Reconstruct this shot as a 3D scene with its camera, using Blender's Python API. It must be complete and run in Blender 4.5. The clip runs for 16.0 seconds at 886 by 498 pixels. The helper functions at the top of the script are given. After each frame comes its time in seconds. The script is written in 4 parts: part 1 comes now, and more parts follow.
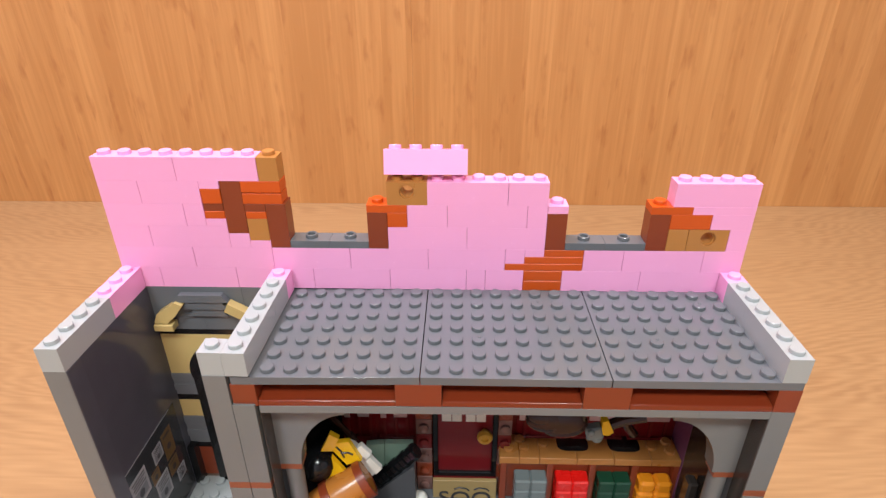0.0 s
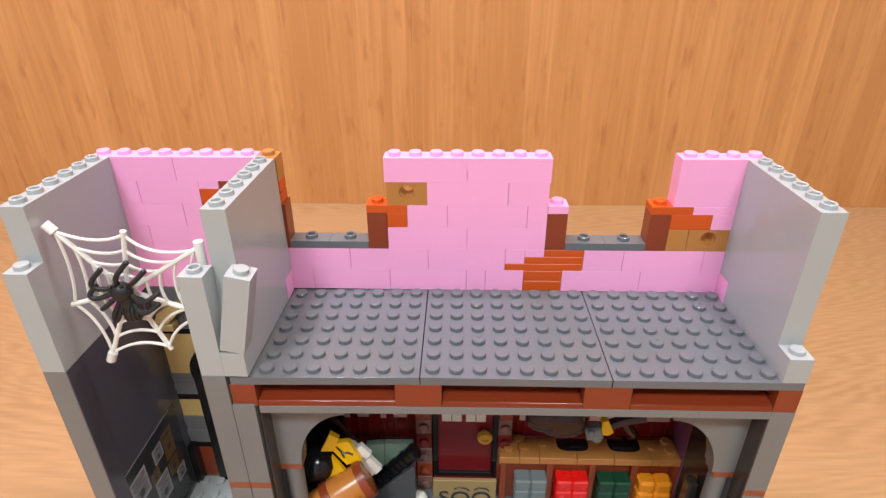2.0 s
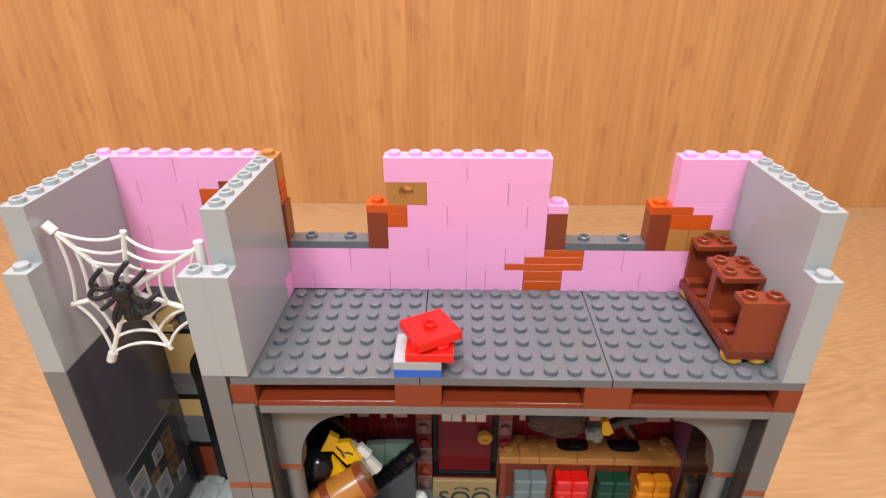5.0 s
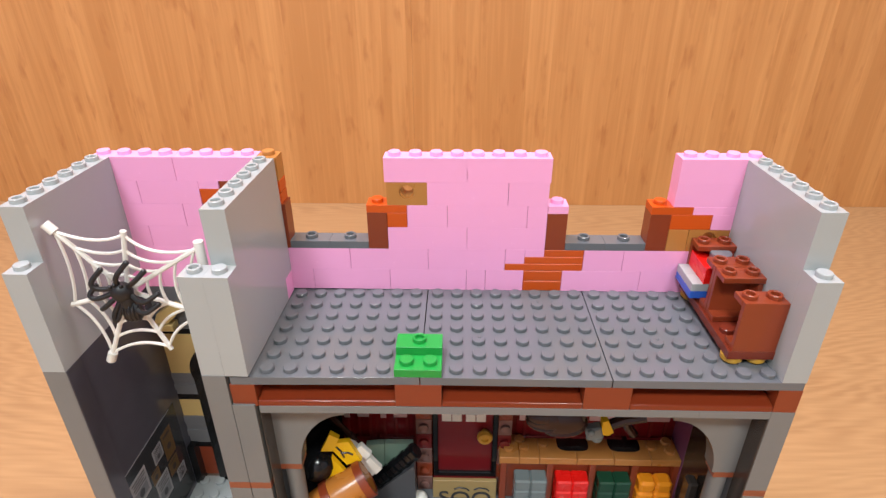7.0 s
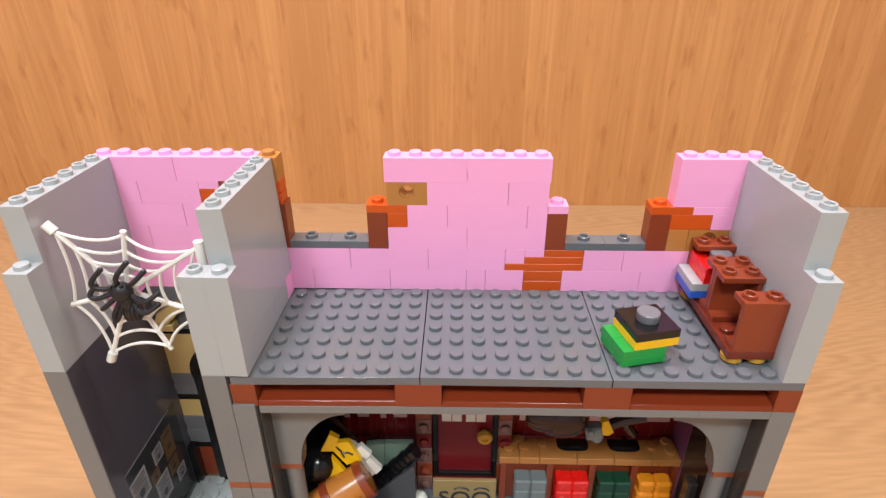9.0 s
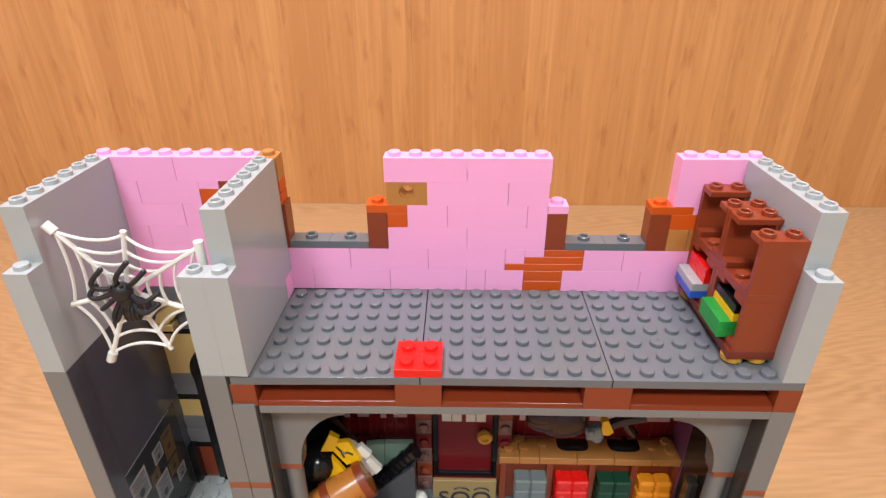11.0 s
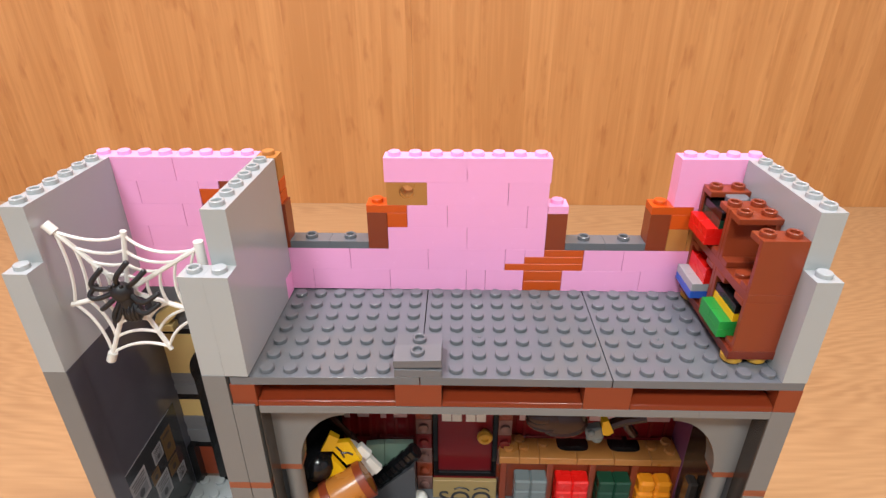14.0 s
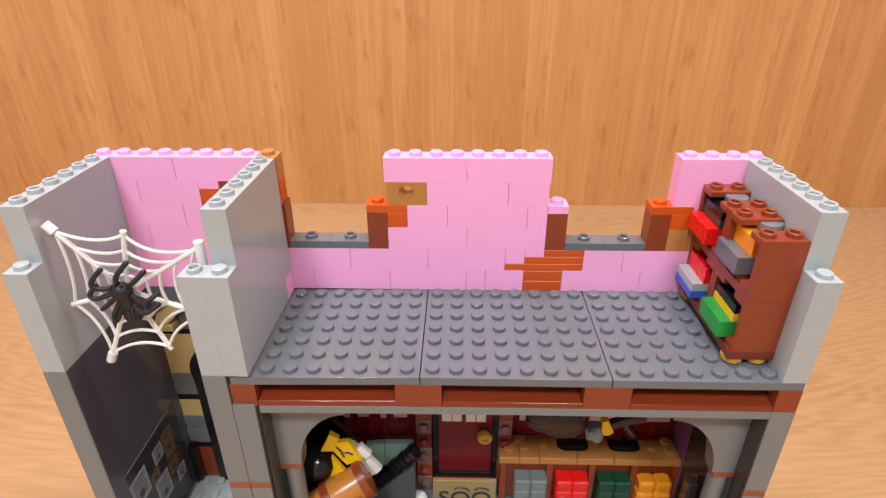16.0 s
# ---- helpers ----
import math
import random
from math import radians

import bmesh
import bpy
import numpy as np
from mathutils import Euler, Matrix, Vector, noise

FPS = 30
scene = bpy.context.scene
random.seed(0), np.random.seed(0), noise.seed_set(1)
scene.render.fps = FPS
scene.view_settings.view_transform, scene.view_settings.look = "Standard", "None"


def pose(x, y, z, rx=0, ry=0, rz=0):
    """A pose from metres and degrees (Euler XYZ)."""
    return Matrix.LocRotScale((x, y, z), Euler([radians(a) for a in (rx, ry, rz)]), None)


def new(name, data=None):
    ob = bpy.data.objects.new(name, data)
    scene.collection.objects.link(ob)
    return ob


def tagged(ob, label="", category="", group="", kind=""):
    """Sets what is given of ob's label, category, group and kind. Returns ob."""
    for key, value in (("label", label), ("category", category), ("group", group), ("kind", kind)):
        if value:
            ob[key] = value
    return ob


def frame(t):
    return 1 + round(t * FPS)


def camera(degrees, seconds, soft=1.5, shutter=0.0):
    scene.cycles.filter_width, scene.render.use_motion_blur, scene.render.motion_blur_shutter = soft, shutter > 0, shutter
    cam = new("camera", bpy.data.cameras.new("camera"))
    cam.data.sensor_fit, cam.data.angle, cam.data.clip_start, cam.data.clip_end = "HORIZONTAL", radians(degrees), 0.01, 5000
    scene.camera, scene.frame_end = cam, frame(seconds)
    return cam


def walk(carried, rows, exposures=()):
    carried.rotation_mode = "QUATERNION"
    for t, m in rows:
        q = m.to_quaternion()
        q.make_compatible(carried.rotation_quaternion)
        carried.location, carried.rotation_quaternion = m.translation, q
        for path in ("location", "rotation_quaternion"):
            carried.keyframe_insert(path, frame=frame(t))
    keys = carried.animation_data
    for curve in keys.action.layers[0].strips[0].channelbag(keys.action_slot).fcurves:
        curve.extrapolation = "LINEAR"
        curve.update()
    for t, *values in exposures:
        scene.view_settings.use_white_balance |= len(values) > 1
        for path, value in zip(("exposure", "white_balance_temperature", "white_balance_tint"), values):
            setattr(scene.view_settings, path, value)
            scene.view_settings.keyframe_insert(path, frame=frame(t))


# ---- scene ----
# One stud of the toy bricks is 8 mm; the plan below is written in studs, the table top lies at BASE studs.
S = 0.008
BASE = -15.6
cam = camera(75.97, 16.0, 1.4)
CAM_POSE = pose(9.643 * S, -18.472 * S, (15.763 - BASE) * S, 62.357, 0.25, 1.603)
walk(cam, [(0.0, CAM_POSE), (16.0, CAM_POSE)], [(0.0, 0.0, 6500, 10), (16.0, 0.0, 6500, 10)])

# ---- light ----
world = bpy.data.worlds.new("room_air")
scene.world = world
world.use_nodes = True
world.node_tree.nodes["Background"].inputs[0].default_value = (0.9, 0.92, 1.0, 1)
world.node_tree.nodes["Background"].inputs[1].default_value = 0.05
CEILING = 1.1
LAMPS = [(-0.21, 0.12), (0.34, 0.12), (-0.21, -0.68), (0.34, -0.68)]
LAMP_WATTS = (8.2, 4.4, 10.2, 6.9)
LAMP_TINTS = ((0.96, 0.85, 1.0), (1.0, 0.92, 0.93), (0.875, 0.948, 0.98), (0.90, 0.982, 0.945))
for i, (lx, ly) in enumerate(LAMPS):
    lamp = bpy.data.lights.new("ceiling_lamp", "AREA")
    lamp.shape, lamp.size, lamp.energy, lamp.color = "DISK", 0.26, LAMP_WATTS[i], LAMP_TINTS[i]
    new("ceiling_lamp", lamp).matrix_world = pose(lx, ly, CEILING - 0.02)


# ---- materials ----
def principled(name, colour, rough, metal=0.0):
    m = bpy.data.materials.new(name)
    m.use_nodes = True
    b = m.node_tree.nodes["Principled BSDF"]
    b.inputs["Base Color"].default_value = (*colour, 1)
    b.inputs["Roughness"].default_value = rough
    b.inputs["Metallic"].default_value = metal
    return m, m.node_tree, b


def plastic(name, colour, rough=0.22, vary=0.05):
    """Moulded plastic: slight shade differences from piece to piece, faint flow marks, fine scratches."""
    m, tree, b = principled(name, colour, rough)
    n, link = tree.nodes, tree.links
    info, coord = n.new("ShaderNodeObjectInfo"), n.new("ShaderNodeTexCoord")
    flow, fine = n.new("ShaderNodeTexNoise"), n.new("ShaderNodeTexNoise")
    flow.inputs["Scale"].default_value, fine.inputs["Scale"].default_value = 90, 1400
    link.new(coord.outputs["Object"], flow.inputs["Vector"])
    link.new(coord.outputs["Object"], fine.inputs["Vector"])
    mix = n.new("ShaderNodeMath")
    mix.operation = "ADD"
    link.new(info.outputs["Random"], mix.inputs[0])
    link.new(flow.outputs["Fac"], mix.inputs[1])
    span = n.new("ShaderNodeMapRange")
    span.inputs["From Max"].default_value = 2.0
    span.inputs["To Min"].default_value, span.inputs["To Max"].default_value = 1 - vary, 1 + vary
    link.new(mix.outputs[0], span.inputs["Value"])
    hsv = n.new("ShaderNodeHueSaturation")
    hsv.inputs["Color"].default_value = (*colour, 1)
    link.new(span.outputs["Result"], hsv.inputs["Value"])
    link.new(hsv.outputs["Color"], b.inputs["Base Color"])
    worn = n.new("ShaderNodeMapRange")
    worn.inputs["To Min"].default_value, worn.inputs["To Max"].default_value = rough * 0.9, rough * 1.15
    link.new(flow.outputs["Fac"], worn.inputs["Value"])
    link.new(worn.outputs["Result"], b.inputs["Roughness"])
    bump = n.new("ShaderNodeBump")
    bump.inputs["Strength"].default_value, bump.inputs["Distance"].default_value = 0.03, 0.0002
    link.new(fine.outputs["Fac"], bump.inputs["Height"])
    link.new(bump.outputs["Normal"], b.inputs["Normal"])
    return m


def bamboo(name, light, dark, strip, rough, tone, knot, run):
    """Wood laid in upright strips; each strip has its own tone, with long fibres and small dark flecks."""
    m, tree, b = principled(name, light, rough)
    n, link = tree.nodes, tree.links
    coord, split = n.new("ShaderNodeTexCoord"), n.new("ShaderNodeSeparateXYZ")
    link.new(coord.outputs["Object"], split.inputs["Vector"])
    across = split.outputs["X"]

    def math_node(kind, a, value):
        k = n.new("ShaderNodeMath")
        k.operation = kind
        link.new(a, k.inputs[0])
        if value is not None:
            k.inputs[1].default_value = value
        return k.outputs[0]
    number = math_node("FLOOR", math_node("DIVIDE", across, strip), None)
    toss = n.new("ShaderNodeTexWhiteNoise")
    toss.noise_dimensions = "1D"
    link.new(number, toss.inputs["W"])
    shift = n.new("ShaderNodeVectorMath")
    shift.operation = "ADD"
    spread = n.new("ShaderNodeVectorMath")
    spread.operation = "SCALE"
    spread.inputs["Scale"].default_value = 0.35
    link.new(toss.outputs["Color"], spread.inputs[0])
    link.new(coord.outputs["Object"], shift.inputs[0])
    link.new(spread.outputs["Vector"], shift.inputs[1])

    def grain(long, wide, detail):
        mapping, tex = n.new("ShaderNodeMapping"), n.new("ShaderNodeTexNoise")
        mapping.inputs["Scale"].default_value = (wide, wide, long)
        link.new(shift.outputs["Vector"], mapping.inputs["Vector"])
        link.new(mapping.outputs["Vector"], tex.inputs["Vector"])
        tex.inputs["Scale"].default_value, tex.inputs["Detail"].default_value = 1.0, detail
        tex.inputs["Distortion"].default_value = 0.15
        return tex.outputs["Fac"]
    broad, fibre, fleck = grain(2.0, 45, 3), grain(run, 300, 4), grain(*knot, 3)
    total = n.new("ShaderNodeMath")
    total.operation = "MULTIPLY_ADD"
    link.new(broad, total.inputs[0])
    total.inputs[1].default_value = 0.75
    link.new(math_node("MULTIPLY", fibre, 0.75), total.inputs[2])
    both = n.new("ShaderNodeMath")
    both.operation = "MULTIPLY_ADD"
    link.new(toss.outputs["Value"], both.inputs[0])
    both.inputs[1].default_value = tone
    link.new(total.outputs[0], both.inputs[2])
    ramp = n.new("ShaderNodeValToRGB")
    ramp.color_ramp.elements[0].position, ramp.color_ramp.elements[0].color = 0.55, (*dark, 1)
    ramp.color_ramp.elements[1].position, ramp.color_ramp.elements[1].color = 1.0, (*light, 1)
    scaled = math_node("MULTIPLY", both.outputs[0], 0.8)
    link.new(scaled, ramp.inputs["Fac"])
    spot = n.new("ShaderNodeMapRange")
    spot.inputs["From Min"].default_value, spot.inputs["From Max"].default_value = 0.58, 0.78
    spot.inputs["To Min"].default_value, spot.inputs["To Max"].default_value = 0.0, 0.55
    link.new(fleck, spot.inputs["Value"])
    mixed = n.new("ShaderNodeMix")
    mixed.data_type = "RGBA"
    link.new(spot.outputs["Result"], mixed.inputs["Factor"])
    link.new(ramp.outputs["Color"], mixed.inputs["A"])
    mixed.inputs["B"].default_value = (dark[0] * 0.62, dark[1] * 0.42, dark[2] * 0.35, 1)
    link.new(mixed.outputs["Result"], b.inputs["Base Color"])
    bump = n.new("ShaderNodeBump")
    bump.inputs["Strength"].default_value, bump.inputs["Distance"].default_value = 0.15, 0.0003
    link.new(fibre, bump.inputs["Height"])
    link.new(bump.outputs["Normal"], b.inputs["Normal"])
    return m


def oak(name, light, dark, rough):
    """Oak veneer: growth lines that run along x and bow in long slow arcs, fine pores between them, broad soft changes of tone."""
    m, tree, b = principled(name, light, rough)
    n, link = tree.nodes, tree.links
    coord = n.new("ShaderNodeTexCoord")

    def noise(scale, detail, stretch):
        mapping, tex = n.new("ShaderNodeMapping"), n.new("ShaderNodeTexNoise")
        mapping.inputs["Scale"].default_value = stretch
        link.new(coord.outputs["Object"], mapping.inputs["Vector"])
        link.new(mapping.outputs["Vector"], tex.inputs["Vector"])
        tex.inputs["Scale"].default_value, tex.inputs["Detail"].default_value = scale, detail
        return tex.outputs["Fac"]

    def calc(kind, a, c, d=None):
        k = n.new("ShaderNodeMath")
        k.operation = kind
        for i, v in enumerate((a, c, d)):
            if v is None:
                continue
            if isinstance(v, (int, float)):
                k.inputs[i].default_value = v
            else:
                link.new(v, k.inputs[i])
        return k.outputs[0]
    split = n.new("ShaderNodeSeparateXYZ")
    link.new(coord.outputs["Object"], split.inputs["Vector"])
    bow = noise(1.0, 2, (3.2, 9.0, 1.0))
    wander = noise(1.0, 3, (7.0, 60.0, 1.0))
    arch = calc("POWER", calc("ABSOLUTE", calc("SUBTRACT", split.outputs["X"], 0.07), None), 2.0)
    straight = calc("MULTIPLY_ADD", arch, -0.6, split.outputs["Y"])
    phase = calc("ADD", calc("MULTIPLY_ADD", straight, 130.0, calc("MULTIPLY", bow, 13.0)), calc("MULTIPLY", wander, 4.2))
    line = calc("MULTIPLY_ADD", calc("SINE", calc("MULTIPLY", phase, 2 * math.pi), None), 0.5, 0.5)
    weight = noise(1.0, 2, (5.0, 22.0, 1.0))
    pores = noise(1.0, 5, (22.0, 430.0, 1.0))
    broad = noise(1.0, 2, (2.2, 7.0, 1.0))
    shade = calc("ADD", calc("MULTIPLY", calc("MULTIPLY", line, calc("POWER", weight, 2.0)), 1.1), calc("MULTIPLY_ADD", pores, 0.75, calc("MULTIPLY", broad, 0.4)))
    span = n.new("ShaderNodeMapRange")
    span.inputs["From Min"].default_value, span.inputs["From Max"].default_value = 0.32, 1.05
    link.new(shade, span.inputs["Value"])
    mixed = n.new("ShaderNodeMix")
    mixed.data_type = "RGBA"
    link.new(span.outputs["Result"], mixed.inputs["Factor"])
    mixed.inputs["A"].default_value, mixed.inputs["B"].default_value = (*light, 1), (*dark, 1)
    link.new(mixed.outputs["Result"], b.inputs["Base Color"])
    sheen = n.new("ShaderNodeMapRange")
    sheen.inputs["To Min"].default_value, sheen.inputs["To Max"].default_value = rough * 0.8, rough * 1.2
    link.new(pores, sheen.inputs["Value"])
    link.new(sheen.outputs["Result"], b.inputs["Roughness"])
    bump = n.new("ShaderNodeBump")
    bump.inputs["Strength"].default_value, bump.inputs["Distance"].default_value = 0.12, 0.0003
    link.new(pores, bump.inputs["Height"])
    link.new(bump.outputs["Normal"], b.inputs["Normal"])
    return m


PINK = plastic("pink_plastic", (0.95, 0.405, 0.675), 0.25, 0.02)
LIGHT_GREY = plastic("light_grey_plastic", (0.395, 0.418, 0.415), 0.16, 0.012)
DARK_GREY = plastic("dark_grey_plastic", (0.14, 0.147, 0.158), 0.15, 0.04)
POLISHED_GREY = plastic("polished_grey_plastic", (0.14, 0.147, 0.158), 0.06, 0.04)
MID_GREY = plastic("mid_grey_plastic", (0.145, 0.150, 0.162), 0.22, 0.04)
BROWN = plastic("reddish_brown_plastic", (0.243, 0.042, 0.014), 0.3, 0.06)
ORANGE = plastic("dark_orange_plastic", (0.62, 0.085, 0.006), 0.36, 0.07)
NOUGAT = plastic("nougat_plastic", (0.48, 0.20, 0.05), 0.28, 0.05)
RUST_RED = plastic("rust_red_plastic", (0.175, 0.028, 0.013), 0.24, 0.05)
POST_GREY = plastic("stone_grey_plastic", (0.185, 0.188, 0.185), 0.24, 0.04)
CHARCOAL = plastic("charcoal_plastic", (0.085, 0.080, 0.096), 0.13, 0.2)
DARK_RED = plastic("dark_red_plastic", (0.17, 0.012, 0.013), 0.2, 0.06)
DOOR_RED = plastic("clear_bright_red_plastic", (0.20, 0.014, 0.018), 0.22, 0.08)
CASK = plastic("warm_orange_brown_plastic", (0.53, 0.19, 0.035), 0.26, 0.05)
SATIN_BLACK = plastic("satin_black_plastic", (0.013, 0.012, 0.013), 0.4, 0.08)
PURPLE = plastic("dusky_purple_plastic", (0.20, 0.07, 0.15), 0.2, 0.05)
SMOKE = plastic("smoky_brown_plastic", (0.042, 0.016, 0.013), 0.25, 0.15)
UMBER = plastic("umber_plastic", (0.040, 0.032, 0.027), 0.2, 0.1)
SLATE = plastic("slate_plastic", (0.065, 0.066, 0.072), 0.3, 0.06)
BLACK = plastic("black_plastic", (0.009, 0.009, 0.010), 0.16, 0.1)
WHITE = plastic("white_plastic", (0.80, 0.78, 0.72), 0.3, 0.03)
TAN = plastic("tan_plastic", (0.62, 0.45, 0.18), 0.25, 0.05)
GREEN = plastic("bright_green_plastic", (0.014, 0.30, 0.050), 0.3, 0.04)
DARK_GREEN = plastic("dark_green_plastic", (0.010, 0.055, 0.028), 0.2, 0.05)
YELLOW = plastic("yellow_plastic", (0.85, 0.50, 0.010), 0.2, 0.04)
AMBER = plastic("light_orange_plastic", (0.92, 0.305, 0.014), 0.28, 0.04)
RED = plastic("red_plastic", (0.80, 0.011, 0.008), 0.27, 0.04)
BLUE = plastic("blue_plastic", (0.02, 0.12, 0.55), 0.2, 0.04)
SAND_GREEN = plastic("sand_green_plastic", (0.33, 0.48, 0.37), 0.25, 0.04)
GOLD = plastic("gold_plastic", (0.58, 0.31, 0.04), 0.28, 0.06)
MOTTLED = plastic("dusky_brown_plastic", (0.20, 0.10, 0.085), 0.25, 0.3)
TEAL_GREY = plastic("bluish_grey_plastic", (0.17, 0.20, 0.20), 0.22, 0.05)
GLOSS_BROWN = plastic("glossy_brown_plastic", (0.205, 0.031, 0.010), 0.13, 0.05)
PAPER, _, _ = principled("sticker_paper", (0.34, 0.33, 0.335), 0.4)
INK, _, _ = principled("sticker_ink", (0.03, 0.03, 0.035), 0.4)
OLD_GOLD, _, _ = principled("sticker_gold", (0.15, 0.085, 0.03), 0.4)
# pale rose that stands in for reflections on the shop window glass
GLINT_ROSE = plastic("pale_rose_glint", (0.55, 0.36, 0.36), 0.12, 0.2)
POSTER_BLACK = plastic("dark_poster_print", (0.034, 0.033, 0.036), 0.2, 0.3)
SIGN_TAN = plastic("dull_tan_plastic", (0.36, 0.25, 0.10), 0.3, 0.06)
RED_GLASS = plastic("clear_red_plastic", (0.16, 0.006, 0.010), 0.08, 0.1)
STEEL_GREY = plastic("flat_silver_plastic", (0.165, 0.168, 0.18), 0.3, 0.04)
BOARD_WOOD = bamboo("bamboo_board", (0.69, 0.343, 0.120), (0.525, 0.235, 0.073), 0.024, 0.42, 0.15, (24, 95), 11)
TABLE_WOOD = oak("oak_table", (0.47, 0.28, 0.126), (0.36, 0.20, 0.086), 0.5)
PAINT, _, _ = principled("room_paint", (0.375, 0.385, 0.44), 0.7)
BAND = plastic("faded_orange_plastic", (0.27, 0.075, 0.035), 0.3, 0.05)
DARK_BROWN = plastic("dark_brown_plastic", (0.040, 0.016, 0.011), 0.16, 0.08)
GLOW, _, glow_node = principled("lamp_glow", (1, 0.96, 0.9), 0.5)
glow_node.inputs["Emission Color"].default_value = (1, 0.95, 0.88, 1)
glow_node.inputs["Emission Strength"].default_value = 1.5


# ---- mesh helpers ----
def place(x, y, z, rx=0, ry=0, rz=0):
    """A pose at a place in studs."""
    return pose(x * S, y * S, (z - BASE) * S, rx, ry, rz)


def smooth_by_angle(me, degrees=35):
    bm = bmesh.new()
    bm.from_mesh(me)
    for fc in bm.faces:
        fc.smooth = True
    for e in bm.edges:
        e.smooth = len(e.link_faces) == 2 and e.calc_face_angle(0) < radians(degrees)
    bm.to_mesh(me)
    bm.free()


def add_box(bm, x0, y0, z0, x1, y1, z1, bevel=0.02):
    """A box with softened edges."""
    r = bmesh.ops.create_cube(bm, size=1.0)
    vs = r["verts"]
    for v in vs:
        v.co = Vector((x0 + (v.co.x + 0.5) * (x1 - x0), y0 + (v.co.y + 0.5) * (y1 - y0), z0 + (v.co.z + 0.5) * (z1 - z0)))
    if bevel:
        es = list({e for v in vs for e in v.link_edges})
        bmesh.ops.bevel(bm, geom=es, offset=bevel, segments=1, affect="EDGES")


def lathe(bm, profile, x, y, z, seg=18, axis="Z"):
    """A turned shape: profile of (radius, height) from bottom to top."""
    rings = []
    for r, h in profile:
        ring = []
        for i in range(seg if r > 1e-6 else 1):
            a = 2 * math.pi * i / seg
            c, s = r * math.cos(a), r * math.sin(a)
            v = (c, s, h) if axis == "Z" else ((c, h, s) if axis == "Y" else (h, c, s))
            ring.append(bm.verts.new((x + v[0], y + v[1], z + v[2])))
        rings.append(ring)
    for a, b in zip(rings, rings[1:]):
        for i in range(seg):
            j = (i + 1) % seg
            vs = []
            for v in (a[i % len(a)], a[j % len(a)], b[j % len(b)], b[i % len(b)]):
                if v not in vs:
                    vs.append(v)
            if len(vs) > 2:
                bm.faces.new(vs)
    bmesh.ops.recalc_face_normals(bm, faces=bm.faces)


STUD_PROFILE = [(0.3, -0.02), (0.3, 0.178), (0.276, 0.207), (0.0, 0.207)]
HOLLOW_PROFILE = [(0.3, -0.02), (0.3, 0.175), (0.275, 0.205), (0.215, 0.205), (0.19, 0.18), (0.19, 0.02), (0.0, 0.02)]


def add_stud(bm, x, y, z, hollow=False, seg=18):
    lathe(bm, HOLLOW_PROFILE if hollow else STUD_PROFILE, x, y, z, seg)


def finish(name, bm, material, parent=None, label=""):
    """Links a bmesh, drawn in studs, as one mesh object."""
    bm.transform(Matrix.Scale(S, 4))
    me = bpy.data.meshes.new(name)
    bm.to_mesh(me)
    bm.free()
    smooth_by_angle(me)
    if material:
        me.materials.append(material)
    ob = new(name, me)
    if parent:
        ob.parent = parent
    if label:
        ob["label"] = label
    return ob


def part(name, bm, material, parent, label=""):
    return finish(name, bm, material, parent, label)


BRICK_MESHES = {}


def brick_mesh(w, d, h, studs="full", jumper=False, soft=0.008):
    """Mesh of a brick or plate, drawn from its low corner; studs: full, hollow, none, or a list of places."""
    key = (round(w, 3), round(d, 3), round(h, 3), str(studs), jumper, soft)
    if key not in BRICK_MESHES:
        bm = bmesh.new()
        g = 0.010 if 1 < h < 1.3 and not soft < 0.006 else (0.005 if h < 3 else 0.002)
        add_box(bm, g, g, 0.0, w - g, d - g, h, soft)
        if isinstance(studs, list):
            for x, y in studs:
                add_stud(bm, x, y, h, jumper)
        elif studs != "none":
            for i in range(round(w)):
                for j in range(round(d)):
                    add_stud(bm, i + 0.5, j + 0.5, h, studs == "hollow")
        bm.transform(Matrix.Scale(S, 4))
        me = bpy.data.meshes.new("brick")
        bm.to_mesh(me)
        bm.free()
        smooth_by_angle(me)
        BRICK_MESHES[key] = me
    return BRICK_MESHES[key]


def brick(name, x, y, z, w, d, h, material, parent=None, studs="none", jumper=False, label="", soft=0.008):
    """A brick with its low corner at a place in studs. Pieces of one kind share their mesh; the material sits on the object."""
    me = brick_mesh(w, d, h, studs, jumper, soft)
    ob = new(name, me)
    if not me.materials:
        me.materials.append(None)
    ob.material_slots[0].link = "OBJECT"
    ob.material_slots[0].material = material
    ob.matrix_world = place(x, y, z)
    if parent:
        ob.parent = parent
    if label:
        ob["label"] = label
    return ob


def thing(name, label, category, group=""):
    return tagged(new(name), label, category, group)


